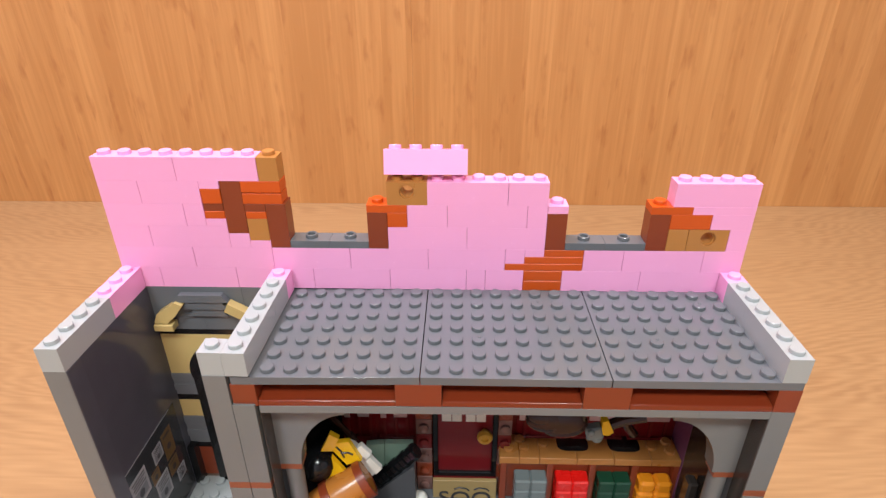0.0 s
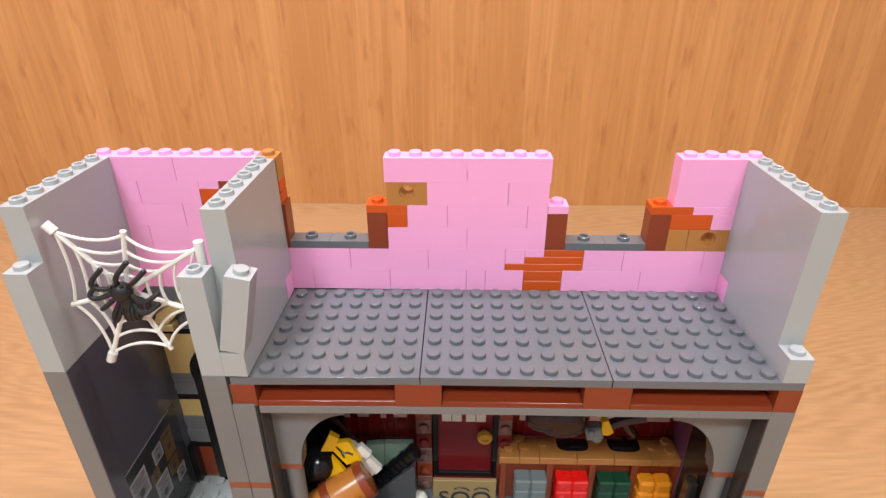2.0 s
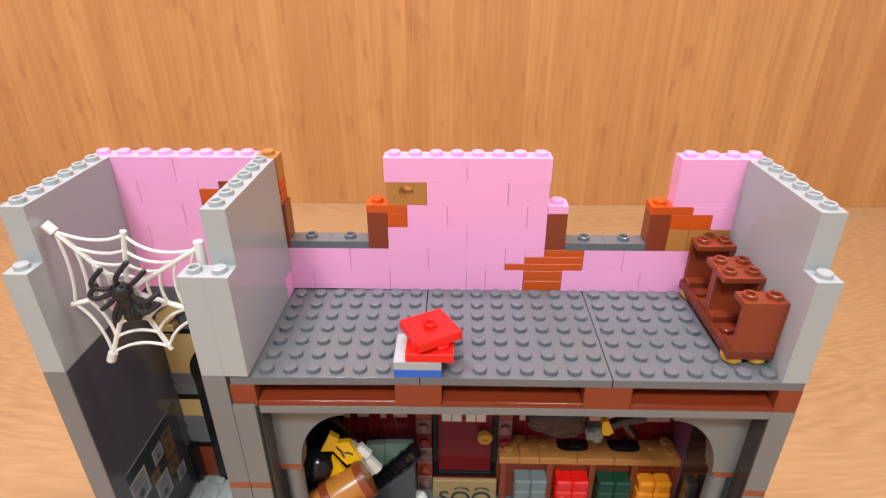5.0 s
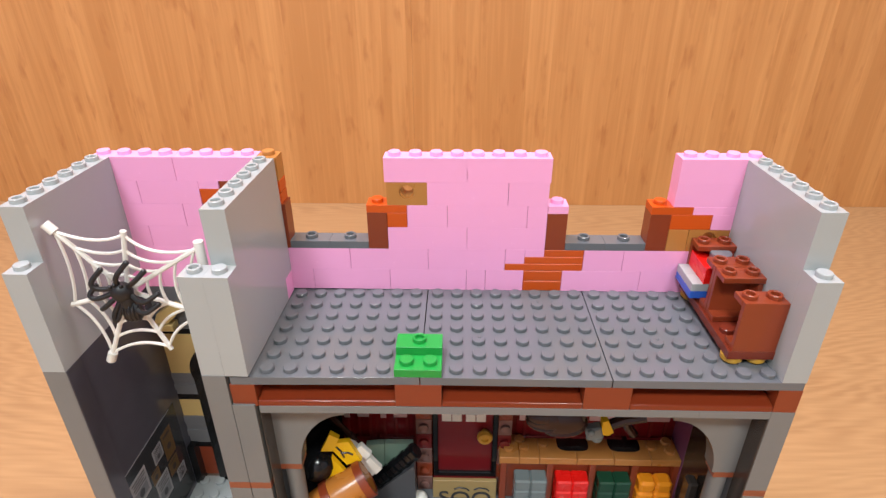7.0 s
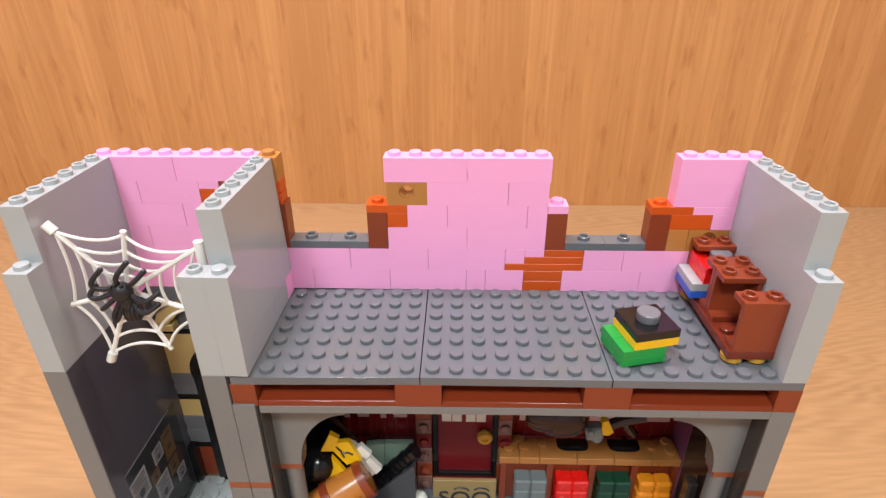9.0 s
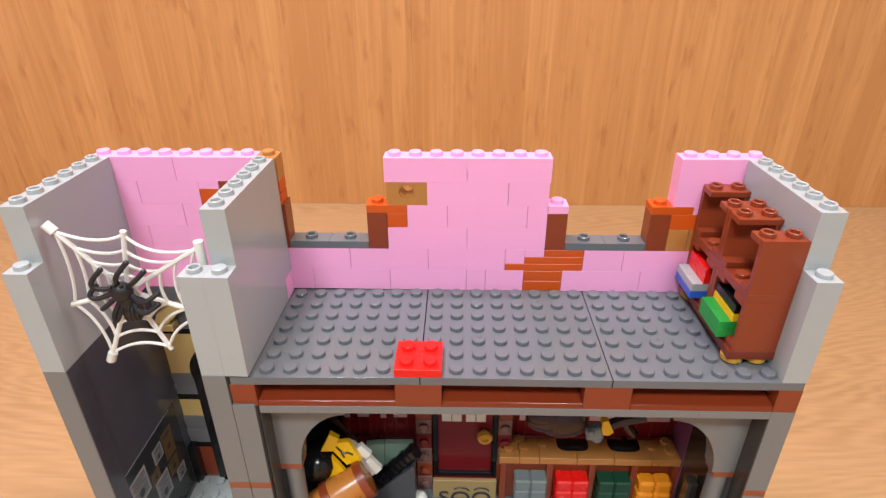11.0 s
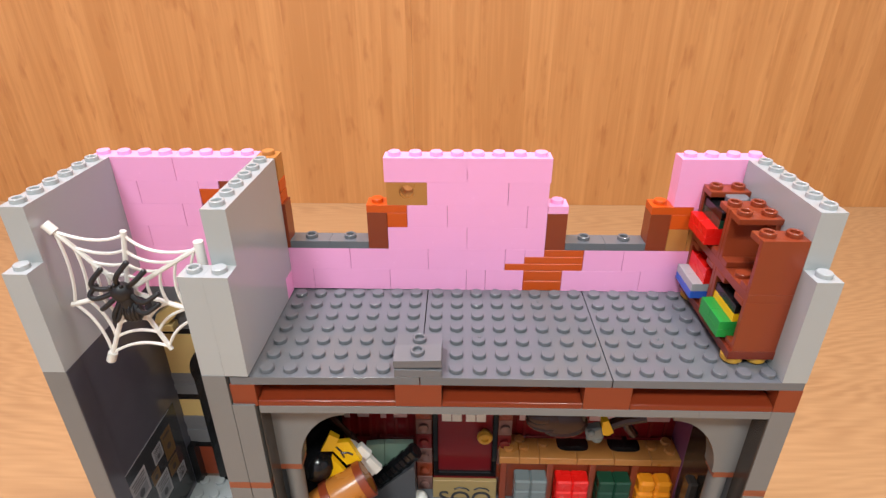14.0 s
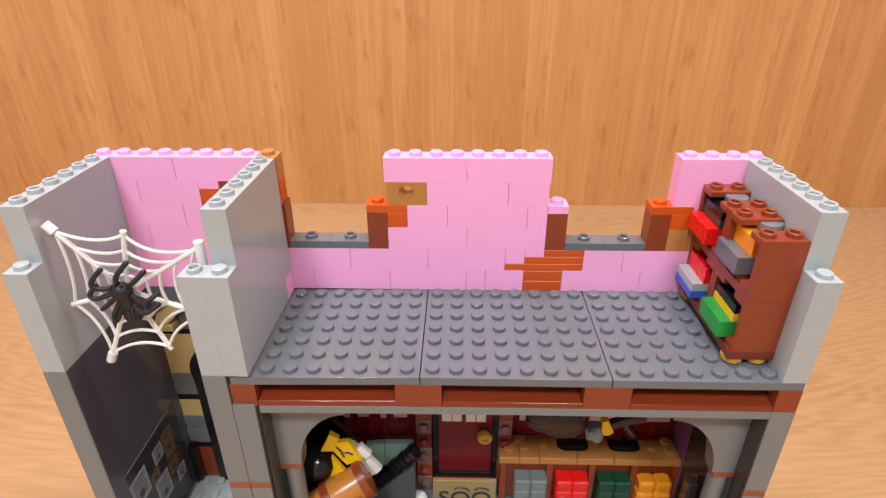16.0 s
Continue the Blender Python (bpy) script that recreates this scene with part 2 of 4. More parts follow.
# ---- the room and the table ----
def room():
    def slab(name, x0, y0, z0, x1, y1, z1, mat):
        bm = bmesh.new()
        add_box(bm, x0 / S, y0 / S, z0 / S, x1 / S, y1 / S, z1 / S, 0)
        return tagged(finish(name, bm, mat), kind="structure")
    top = slab("table_top", -0.85, -1.1, -0.04, 1.03, 0.5, 0.0, TABLE_WOOD)
    tagged(top, "pale oak table top with long straight grain", "table")
    slab("wall_south", -0.9, -1.15, -0.04, 1.08, -1.1, CEILING, PAINT)
    slab("wall_west", -0.9, -1.1, -0.04, -0.85, 0.55, CEILING, PAINT)
    slab("wall_east", 1.03, -1.1, -0.04, 1.08, 0.55, CEILING, PAINT)
    slab("wall_north", -0.85, 0.5, -0.04, 1.03, 0.55, CEILING, PAINT)
    slab("ceiling", -0.9, -1.15, CEILING, 1.08, 0.55, CEILING + 0.05, PAINT)
    # two bamboo boards stand behind the toy house
    yb = 54.95 * S
    seam = 3.7 * S
    for x0, x1 in ((-0.84, seam - 0.00005), (seam + 0.00005, 1.02)):
        bm = bmesh.new()
        add_box(bm, x0 / S, yb / S, 0.01, x1 / S, yb / S + 2.2, 0.9 / S, 0.02)
        tagged(finish("backdrop_board", bm, BOARD_WOOD), "upright bamboo board with fine vertical strips", "board", kind="structure")
    for lx, ly in LAMPS:
        bm = bmesh.new()
        lathe(bm, [(0.0, 0.0), (17.0, 0.0), (17.0, 0.6), (0.0, 0.6)], 0, 0, 0, 32)
        ob = finish("ceiling_light", bm, GLOW)
        ob.matrix_world = pose(lx, ly, CEILING - 0.006)
        tagged(ob, "round flush ceiling light, switched on", "lamp", "ceiling lights")


# ---- the toy house: fixed bricks ----
def toy_house():
    house = thing("toy_house", "half-built toy brick house with pink back wall and grey floors", "toy house")
    house.matrix_world = place(0, 0, BASE)

    def b(name, x0, x1, y0, y1, z0, z1, mat, studs="none", jumper=False, label="", soft=0.006):
        ob = brick(name, x0, y0, z0, x1 - x0, y1 - y0, z1 - z0, mat, None, studs, jumper, label, soft)
        ob.parent = house
        ob.matrix_parent_inverse = house.matrix_world.inverted()
        return ob

    def own(name, bm, mat, label=""):
        ob = finish(name, bm, mat, None, label)
        ob.matrix_world = place(0, 0, 0)
        ob.parent = house
        ob.matrix_parent_inverse = house.matrix_world.inverted()
        return ob

    # floor plates with thin gaps between them, studs only where nothing stands on them; the first sags at its outer corner
    sag = place(8, 0, 0) @ pose(0, 0, 0, 0, -1.0, 0) @ place(8, 0, 0).inverted()
    for x0, w in ((0.0, 8.06), (8.1, 7.99), (16.13, 7.83)):
        studs = [(k + 0.5, j + 0.5) for k in range(8) for j in range(7) if 1 <= round(x0) + k < 23]
        plate = b("floor_plate", x0, x0 + w, 0, 8, -0.4, 0, DARK_GREY, studs)
        if x0 == 0:
            plate.matrix_basis = sag @ plate.matrix_basis
        for sx, sy in ((2.5, 2.5), (5.5, 5.5)):
            bm = bmesh.new()
            lathe(bm, [(0.085, -0.02), (0.08, 0.012), (0.06, 0.035), (0.03, 0.05), (0.0, 0.055)], 0, 0, 0, 14)
            mark = finish("mould_mark", bm, POLISHED_GREY)
            mark.matrix_world = (sag if x0 == 0 else Matrix.Identity(4)) @ place(x0 + sx + 0.04, sy + 0.1, 0.207)
            mark.parent = plate
            mark.matrix_parent_inverse = plate.matrix_world.inverted()
    # pink back wall, course by course
    courses = [
        (0, 1.2, [(-8, -6), (-6, -2), (-2, 2), (2, 6), (6, 10), (10, 11), (11, 13), (15, 19), (19, 23), (23, 24)]),
        (1.2, 2.4, [(-8, -4), (-4, 0), (0, 4), (4, 8), (8, 12), (16, 18), (18, 22), (22, 24)]),
        (1.6, 2.4, [(12, 13)]), (2.0, 2.4, [(13, 14)]),
        (2.4, 3.6, [(-8, -6), (-6, -2), (6, 10), (10, 14), (23, 24)]),
        (2.4, 3.2, [(-2, -1)]), (2.4, 2.8, [(-1, 0)]),
        (3.6, 4.8, [(-8, -4), (-4, -3), (7, 9), (9, 13), (13, 14)]), (3.6, 4.0, [(-3, -2)]),
        (3.6, 4.4, [(22, 24)]), (4.4, 4.8, [(21, 24)]),
        (4.8, 6.0, [(-8, -6), (-6, -3), (8, 12), (12, 14), (20, 24)]), (5.6, 6.0, [(-3, -2)]),
        (6.0, 7.2, [(-8, -4), (-4, 0)]), (4.4, 4.8, [(14, 15)]),
    ]
    def slack(x, z):
        """The middle of the wall is pushed a little towards the bookcase."""
        side = min(1.0, max(0.0, (x + 3) / 3)) if z < 4.8 else (1.0 if x > 2 else 0.0)
        return x + 0.11 * side * min(1.0, max(0.0, (14 - x) / 6))
    for z0, z1, spans in courses:
        for x0, x1 in spans:
            top = z1 == 7.2 or (z1 == 6.0 and x0 >= 8) or (x0, z1) == (14, 4.8)
            b("wall_brick", slack(x0, z0), slack(x1, z0), 7, 8, z0, z1, PINK, "full" if top else "none")
    # exposed brown, orange and nougat bricks
    for x0, x1, z0, z1, mat, top in [
        (-3, -2, 4.0, 4.4, ORANGE, 0), (-3, -2, 4.8, 5.6, ORANGE, 0), (-2, -1, 3.2, 6.0, BROWN, 0),
        (-1, 1, 5.4, 6.0, ORANGE, 0), (-1, 1, 4.8, 5.36, ORANGE, 0), (-1, 0, 4.0, 4.4, ORANGE, 0), (-1, 0, 4.4, 4.8, BROWN, 0),
        (-1, 0, 2.8, 4.0, NOUGAT, 0), (0, 1, 2.4, 4.8, BROWN, 0), (0, 1, 6.0, 7.2, NOUGAT, 1),
        (5, 6, 2.4, 4.4, BROWN, 0), (6, 7, 3.6, 4.4, ORANGE, 0),
        (14, 15, 2.4, 4.4, BROWN, 0), (13, 15, 0, 0.58, ORANGE, 0), (13, 15, 0.6, 1.18, ORANGE, 0),
        (12, 16, 1.2, 1.6, ORANGE, 0), (13, 16, 1.6, 2.0, ORANGE, 0), (14, 16, 2.0, 2.4, ORANGE, 0),
        (19, 20, 2.4, 4.4, BROWN, 0), (20, 22, 3.6, 4.4, ORANGE, 0), (20, 21, 2.4, 3.6, NOUGAT, 0),
    ]:
        b("exposed_brick", slack(x0, z0), slack(x1, z0), 7, 8, z0, z1, mat, "full" if top else "none", soft=0.03 if mat is ORANGE else 0.012)
    b("exposed_brick", -3, -2, 7.06, 8, 4.4, 4.8, BROWN)
    b("exposed_brick", 5.11, 7.11, 7, 8, 4.4, 4.8, ORANGE, [(0.5, 0.5)])
    b("exposed_brick", 19, 21, 7, 8, 4.4, 4.8, ORANGE, [(0.5, 0.5)])
    # bricks with a round cross hole
    for x0, z0, studs in ((6.13, 4.8, True), (21, 2.4, False)):
        bm = bmesh.new()
        hole_brick(bm, x0 + 0.014, x0 + 1.986, 7.014, 7.986, z0 + 0.004, z0 + 1.196, x0 + 1, z0 + 0.7, 0.3)
        if studs:
            add_stud(bm, x0 + 0.5, 7.5, z0 + 1.2)
            add_stud(bm, x0 + 1.5, 7.5, z0 + 1.2)
        own("hole_brick", bm, NOUGAT, "nougat brick with a round hole")
    # window sills
    for x0 in (1, 3, 15, 17):
        b("window_sill", slack(x0, 2.4), slack(x0 + 2, 2.4), 7, 8, 2.4, 2.8, DARK_GREY, [(1, 0.5)], True, "dark grey sill plate with one hollow stud")
    # low side walls; the middle one stands a little askew
    turn = place(0.5, 7, 0) @ pose(0, 0, 0, 0, 0, -1.0) @ place(0.5, 7, 0).inverted()
    slide = pose(-0.11 * S, -0.11 * S, 0)
    for x, pinks in ((23, 1), (0, 1), (-8, 3)):
        split = 7 - pinks
        row = [b("side_wall_brick", x, x + 1, split, 7, 0, 1.2, PINK, "full", soft=0), b("side_wall_brick", x, x + 1, 0, min(split, 4), 0, 1.2, LIGHT_GREY, "full", soft=0)]
        if split > 4:
            row.append(b("side_wall_brick", x, x + 1, 4, split, 0, 1.2, LIGHT_GREY, "full", soft=0))
        if x == 0:
            row.append(b("side_wall_brick", -1, 0, 0, 1, 0, 1.2, LIGHT_GREY, "full", soft=0))
            for ob in row:
                ob.matrix_basis = pose(0, -0.1 * S, 0) @ turn @ ob.matrix_basis

    # storey below: lintel, recessed ledges, thin grey course
    for x0, x1 in ((-0.1, 1), (7, 9), (15, 17), (23, 24)):
        block = b("lintel_brick", x0, x1, 0, 1, -1.6, -0.4, BROWN)
        if x0 < 0:
            block.matrix_basis = sag @ block.matrix_basis
    for x0 in (1, 9, 17):
        bm = bmesh.new()
        prism_x(bm, [(0.02, -1.59), (0.02, -1.38), (0.027, -1.352), (0.044, -1.33), (0.068, -1.316), (0.1, -1.31), (0.88, -1.12), (0.92, -0.44), (0.99, -0.44), (0.99, -1.59)], x0 + 0.02, x0 + 5.98)
        ledge = own("lintel_ledge", bm, GLOSS_BROWN, "reddish brown sloped ledge")
        if x0 == 1:
            ledge.matrix_basis = sag @ ledge.matrix_basis
    for x0, x1 in ((1, 4), (4, 12), (12, 20), (20, 23)):
        strip = b("thin_course_plate", x0, x1, 0, 1, -2.0, -1.6, POST_GREY)
        if x0 == 1:
            strip.matrix_basis = sag @ strip.matrix_basis
        elif x0 == 4:
            strip.matrix_basis = place(12, 0, 0) @ pose(0, 0, 0, 0, -0.48, 0) @ place(12, 0, 0).inverted() @ strip.matrix_basis
    b("ceiling_beam", 0, 24, 1, 8, -2.0, -0.4, BLACK)
    # corner posts with a thin orange band
    for x0, x1, y1, top in ((-8, -7, 1, 0.0), (-1, 0, 1, 0.0), (0, 1, 1, -1.6), (23, 24, 1, -1.6)):
        z = top
        for z0, mat, name in ((-6.4, POST_GREY, "post_brick"), (-6.8, BAND, "post_band"), (BASE + 0.4, POST_GREY, "post_brick")):
            if x0 == -8 and name == "post_band":
                continue
            if x0 == -8 and z0 == -6.4:
                z0 = -6.8
            ob = b(name, x0 + (0.02 if x0 == 0 else 0), x1, 0, y1, z0, z, mat)
            if x0 in (-1, 0):
                ob.matrix_basis = slide @ ob.matrix_basis
            z = z0
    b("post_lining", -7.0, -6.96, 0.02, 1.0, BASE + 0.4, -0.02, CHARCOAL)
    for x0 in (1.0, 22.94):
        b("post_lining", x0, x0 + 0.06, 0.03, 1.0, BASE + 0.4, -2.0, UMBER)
    # walls of the storey below
    b("side_wall", 23.02, 24, 1, 8, BASE + 0.4, -2.0, DARK_GREY)
    b("side_wall", 0.0, 1.0, 1, 8, BASE + 0.4, -2.0, DARK_GREY)
    b("side_wall", -8, -7, 1, 8, BASE + 0.4, 0.0, CHARCOAL, "none", False, "glossy black side wall with a poster")
    b("ground_plate", -8, 24, 0, 16, BASE, BASE + 0.4, DARK_GREY)
    b("shop_floor", 1, 23, 1, 7, BASE + 0.4, BASE + 0.8, DARK_GREY)
    # corner spandrels of the arch, each over a short band and a round column
    for side in (0, 1):
        bm = bmesh.new()
        cx, cz, rx, rz = 4.5, -6.4, 2.4, 3.25
        arc = [(cx - rx * math.cos(a), cz + rz * math.sin(a)) for a in [radians(90 * i / 12) for i in range(13)]]
        outline = [(1.02, cz)] + arc + [(cx, -2.02), (1.02, -2.02)]
        if side:
            outline = [(24 - x, z) for x, z in outline]
        prism_y(bm, outline, 1.02, 1.95)
        own("arch_corner", bm, POST_GREY, "light grey quarter arch")
        x = 1.02 if side == 0 else 22.98 - 0.98
        b("arch_band", x, x + 1.05 if side == 0 else x + 0.98, 1.02, 1.95, -6.75, -6.4, BAND)
        bm = bmesh.new()
        lathe(bm, [(0.0, BASE + 0.8), (0.45, BASE + 0.8), (0.45, -6.76), (0.0, -6.76)], x + 0.5, 1.5, 0, 20)
        own("round_column", bm, POST_GREY)
    return house, b, own


def prism_x(bm, outline, x0, x1):
    """An outline in y and z, drawn out along x."""
    a = [bm.verts.new((x0, y, z)) for y, z in outline]
    c = [bm.verts.new((x1, y, z)) for y, z in outline]
    close_prism(bm, a, c)


def prism_y(bm, outline, y0, y1):
    """An outline in x and z, drawn out along y."""
    a = [bm.verts.new((x, y0, z)) for x, z in outline]
    c = [bm.verts.new((x, y1, z)) for x, z in outline]
    close_prism(bm, a, c)


def close_prism(bm, a, c):
    bm.faces.new(a)
    bm.faces.new(c[::-1])
    for i in range(len(a)):
        j = (i + 1) % len(a)
        bm.faces.new((a[i], c[i], c[j], a[j]))
    bmesh.ops.recalc_face_normals(bm, faces=bm.faces)


def hole_brick(bm, x0, x1, y0, y1, z0, z1, cx, cz, r, seg=24):
    """A brick with a round hole, countersunk at its front, right through from front to back."""
    def ring(rad, y):
        return [bm.verts.new((cx + rad * math.cos(2 * math.pi * i / seg), y, cz + rad * math.sin(2 * math.pi * i / seg))) for i in range(seg)]

    def frame_ring(y):
        out = []
        for i in range(seg):
            c, s = math.cos(2 * math.pi * i / seg), math.sin(2 * math.pi * i / seg)
            k = min(((x1 if c > 0 else x0) - cx) / c if abs(c) > 1e-6 else 1e9, ((z1 if s > 0 else z0) - cz) / s if abs(s) > 1e-6 else 1e9)
            out.append(bm.verts.new((cx + k * c, y, cz + k * s)))
        corners = [min(out, key=lambda v: (v.co.x - x) ** 2 + (v.co.z - z) ** 2) for x in (x0, x1) for z in (z0, z1)]
        for v, (x, z) in zip(corners, [(x, z) for x in (x0, x1) for z in (z0, z1)]):
            v.co.x, v.co.z = x, z
        return out
    rings = [frame_ring(y0), ring(r * 1.25, y0), ring(r * 1.25, y0 + 0.12), ring(r, y0 + 0.12), ring(r, y1), frame_ring(y1)]
    for a, b in zip(rings, rings[1:] + rings[:1]):
        for i in range(seg):
            j = (i + 1) % seg
            bm.faces.new((a[i], a[j], b[j], b[i]))
    bmesh.ops.recalc_face_normals(bm, faces=bm.faces)


# ---- the pieces that are added one by one ----
PIECE_MESHES = {}


def piece(name, w, d, h, mat, label, studs="full", jumper=False, group=""):
    """A loose brick or plate, its origin at the middle of its underside."""
    key = (w, d, h, str(studs), jumper)
    if key not in PIECE_MESHES:
        me = brick_mesh(w, d, h, studs, jumper, 0.012 if h < 1 else 0.0).copy()
        me.transform(Matrix.Translation((-w / 2 * S, -d / 2 * S, 0)))
        PIECE_MESHES[key] = me
    me = PIECE_MESHES[key]
    if not me.materials:
        me.materials.append(None)
    ob = new(name, me)
    ob.material_slots[0].link = "OBJECT"
    ob.material_slots[0].material = mat
    return tagged(ob, label, "toy brick", group)


def hop(ob, park, events):
    """Waits at its place on the table, then jumps from pose to pose, as pieces do when they are set down step by step."""
    rows, last = [(0.0, park)], park
    for t, m in events:
        if t <= 0:
            rows = [(0.0, m)]
        else:
            if t - 0.0667 > rows[-1][0] + 0.01:
                rows.append((t - 0.0667, last))
            rows.append((t - 0.0333, m))
        last = m
    rows.append((16.0, last))
    walk(ob, rows)


SLOT = [0]


def parked(w=2, d=2):
    """The next free place on the table in front of the house."""
    i = SLOT[0]
    SLOT[0] += 1
    return place(-6 + (i % 9) * 3.6, -3.2 - (i // 9) * 3.4, BASE)


MOVES = []


def cue(ob, events, park=None):
    MOVES.append((ob, park or parked(), events))


def motions():
    for ob, park, events in MOVES:
        hop(ob, park, events)


def panel_brick(label):
    return piece("wall_panel_brick", 1, 6, 6.0, LIGHT_GREY, label, "hollow", False, "tall grey wall bricks")


def tube(bm, pts, r, seg=7):
    """A round bar along a line of points, with closed ends."""
    pts = [Vector(q) for q in pts]
    rings = []
    for i, q in enumerate(pts):
        d = (pts[min(i + 1, len(pts) - 1)] - pts[max(i - 1, 0)]).normalized()
        side = d.cross(Vector((0.13, 1, 0.21))).normalized()
        up = side.cross(d)
        rings.append([bm.verts.new(q + r * (math.cos(a) * side + math.sin(a) * up)) for a in [2 * math.pi * k / seg for k in range(seg)]])
    for a, b in zip(rings, rings[1:]):
        for k in range(seg):
            bm.faces.new((a[k], a[(k + 1) % seg], b[(k + 1) % seg], b[k]))
    bm.faces.new(rings[0][::-1])
    bm.faces.new(rings[-1])
    bmesh.ops.recalc_face_normals(bm, faces=bm.faces)


def ball(bm, x, y, z, rx, ry, rz, seg=20, rows=12):
    old = set(bm.verts)
    lathe(bm, [(math.sin(math.pi * i / rows), -math.cos(math.pi * i / rows)) for i in range(rows + 1)], 0, 0, 0, seg)
    for v in bm.verts:
        if v not in old:
            v.co = Vector((x + v.co.x * rx, y + v.co.y * ry, z + v.co.z * rz))


def bracket_mesh_ob(facing, label):
    """A tall brown shelf piece, open towards -y (facing 1) or +y (facing -1), closed by a slab, a top, a foot and a rear wall."""
    bm = bmesh.new()
    def box(x0, y0, z0, x1, y1, z1, bev=0.03):
        if facing < 0:
            y0, y1 = -y1, -y0
        add_box(bm, x0, y0, z0, x1, y1, z1, bev)
    box(-0.87, 0.26, 0.0, 0.93, 0.485, 2.4, 0.01)
    box(-0.89, -0.485, 2.13, 0.93, 0.27, 2.4, 0.02)
    box(-0.87, -0.30, 0.0, 0.93, 0.27, 0.28, 0.02)
    box(0.70, -0.40, 0.27, 0.93, 0.27, 2.14)
    for x in (-0.5, 0.5):
        add_stud(bm, x, 0, 2.4, True)
    return tagged(finish("shelf_bracket", bm, BROWN), label, "toy brick", "bookcase brackets")


def cobweb():
    """A moulded cobweb in the x-z plane: seven spokes from a hub, sagging threads between them, an upright bar at one side."""
    web = thing("toy_cobweb", "white moulded plastic cobweb clipped between two grey posts", "cobweb")
    hub = Vector((-4.17, 0, 3.25))
    tips = [Vector((x, 0, z)) for x, z in ((-6.56, 6.13), (-3.64, 6.0), (-0.8, 5.3), (-0.85, 2.0), (-3.01, 0.22), (-5.8, -0.2), (-6.77, 2.52))]
    SAGS = (0.12, 0.17, 0.12, 0.12, 0.12, 0.12, 0.09)
    bm = bmesh.new()
    for tip in tips:
        tube(bm, [hub, hub.lerp(tip, 0.5), tip], 0.105)
    part("spokes", bm, WHITE, web)
    bm = bmesh.new()
    for i in range(len(tips)):
        a, b = tips[i], tips[(i + 1) % len(tips)]
        for f in (0.95, 0.70, 0.48, 0.29):  # threads from the rim inwards
            p, q = hub.lerp(a, f), hub.lerp(b, f)
            mid = (p + q) / 2
            low = mid.lerp(hub, SAGS[i] * (0.6 + 0.4 * f))
            tube(bm, [(1 - u) ** 2 * p + 2 * u * (1 - u) * (2 * low - mid) + u * u * q for u in [k / 10 for k in range(11)]], 0.068, 6)
    part("threads", bm, WHITE, web)
    bm = bmesh.new()
    tube(bm, [(-0.72, 0, 0.4), (-0.72, 0, 5.6)], 0.2, 14)
    part("clip_bar", bm, WHITE, web)
    for tip, r, over in ((tips[0], 0.2, 0.24), (tips[5], 0.2, 0.27), (tips[1], 0.125, 0.03)):
        bm = bmesh.new()
        d = (tip - hub).normalized()
        tube(bm, [tip - 0.22 * d, tip + (over - 0.04) * d, tip + over * d], r, 14)
        part("tip", bm, WHITE, web)
    bm = bmesh.new()
    lathe(bm, [(0.0, -0.16), (0.36, -0.16), (0.4, 0.0), (0.36, 0.16), (0.0, 0.16)], hub.x, 0, hub.z, 16, "Y")
    part("hub", bm, WHITE, web)
    return web


def spider():
    sp = thing("toy_spider", "black plastic toy spider sitting on the white cobweb", "spider")
    bm = bmesh.new()
    ball(bm, -4.13, 0, 3.46, 0.46, 0.38, 0.46)
    ball(bm, -3.88, 0.05, 2.5, 0.42, 0.38, 0.46)
    for k in range(5):
        ball(bm, -4.16 + 0.14 * k, -0.2 + 0.04 * abs(k - 2), 2.52, 0.09, 0.16, 0.42, 10, 8)
    ball(bm, -3.99, 0.0, 3.0, 0.30, 0.28, 0.5)
    for x, z in ((-4.42, 3.80), (-4.22, 3.90), (-3.95, 3.86)):
        ball(bm, x, -0.2, z, 0.09, 0.10, 0.10, 10, 6)
    part("body", bm, SATIN_BLACK, sp)
    for line in ([(-4.40, 3.62), (-5.02, 3.70), (-5.20, 4.00), (-4.74, 4.50)], [(-4.40, 3.46), (-5.14, 3.20), (-5.42, 3.42), (-5.14, 3.74)],
                 [(-4.40, 3.22), (-4.90, 2.82), (-5.16, 2.62)], [(-4.30, 3.05), (-4.66, 2.40), (-4.56, 2.08), (-4.3, 2.8)],
                 [(-4.14, 3.75), (-4.12, 4.24), (-3.60, 4.82)], [(-3.83, 3.72), (-3.36, 4.06), (-2.98, 4.44)],
                 [(-3.8, 3.38), (-3.24, 3.02), (-2.68, 3.38)], [(-3.85, 3.0), (-3.35, 2.46), (-2.76, 2.86)]):
        bm = bmesh.new()
        n = len(line)
        fine = [Vector((x, -0.28 * math.sin(math.pi * i / (n - 1)), z)) for i, (x, z) in enumerate(line)]
        for _ in range(3):
            fine = [fine[0]] + [p.lerp(q, u) for p, q in zip(fine, fine[1:]) for u in (0.25, 0.75)] + [fine[-1]]
        tube(bm, fine, 0.108, 10)
        ball(bm, *fine[-1], 0.118, 0.118, 0.118, 10, 6)
        part("leg", bm, SATIN_BLACK, sp)
    return sp


def round_plate(mat, name, label, group):
    bm = bmesh.new()
    lathe(bm, [(0.0, 0.0), (0.31, 0.0), (0.33, 0.1), (0.45, 0.14), (0.46, 0.36), (0.43, 0.39), (0.31, 0.39)] + [(0.3, 0.56), (0.27, 0.59), (0.2, 0.59), (0.19, 0.42), (0.0, 0.42)], 0, 0, 0, 24)
    return tagged(finish(name, bm, mat), label, "toy brick", group)


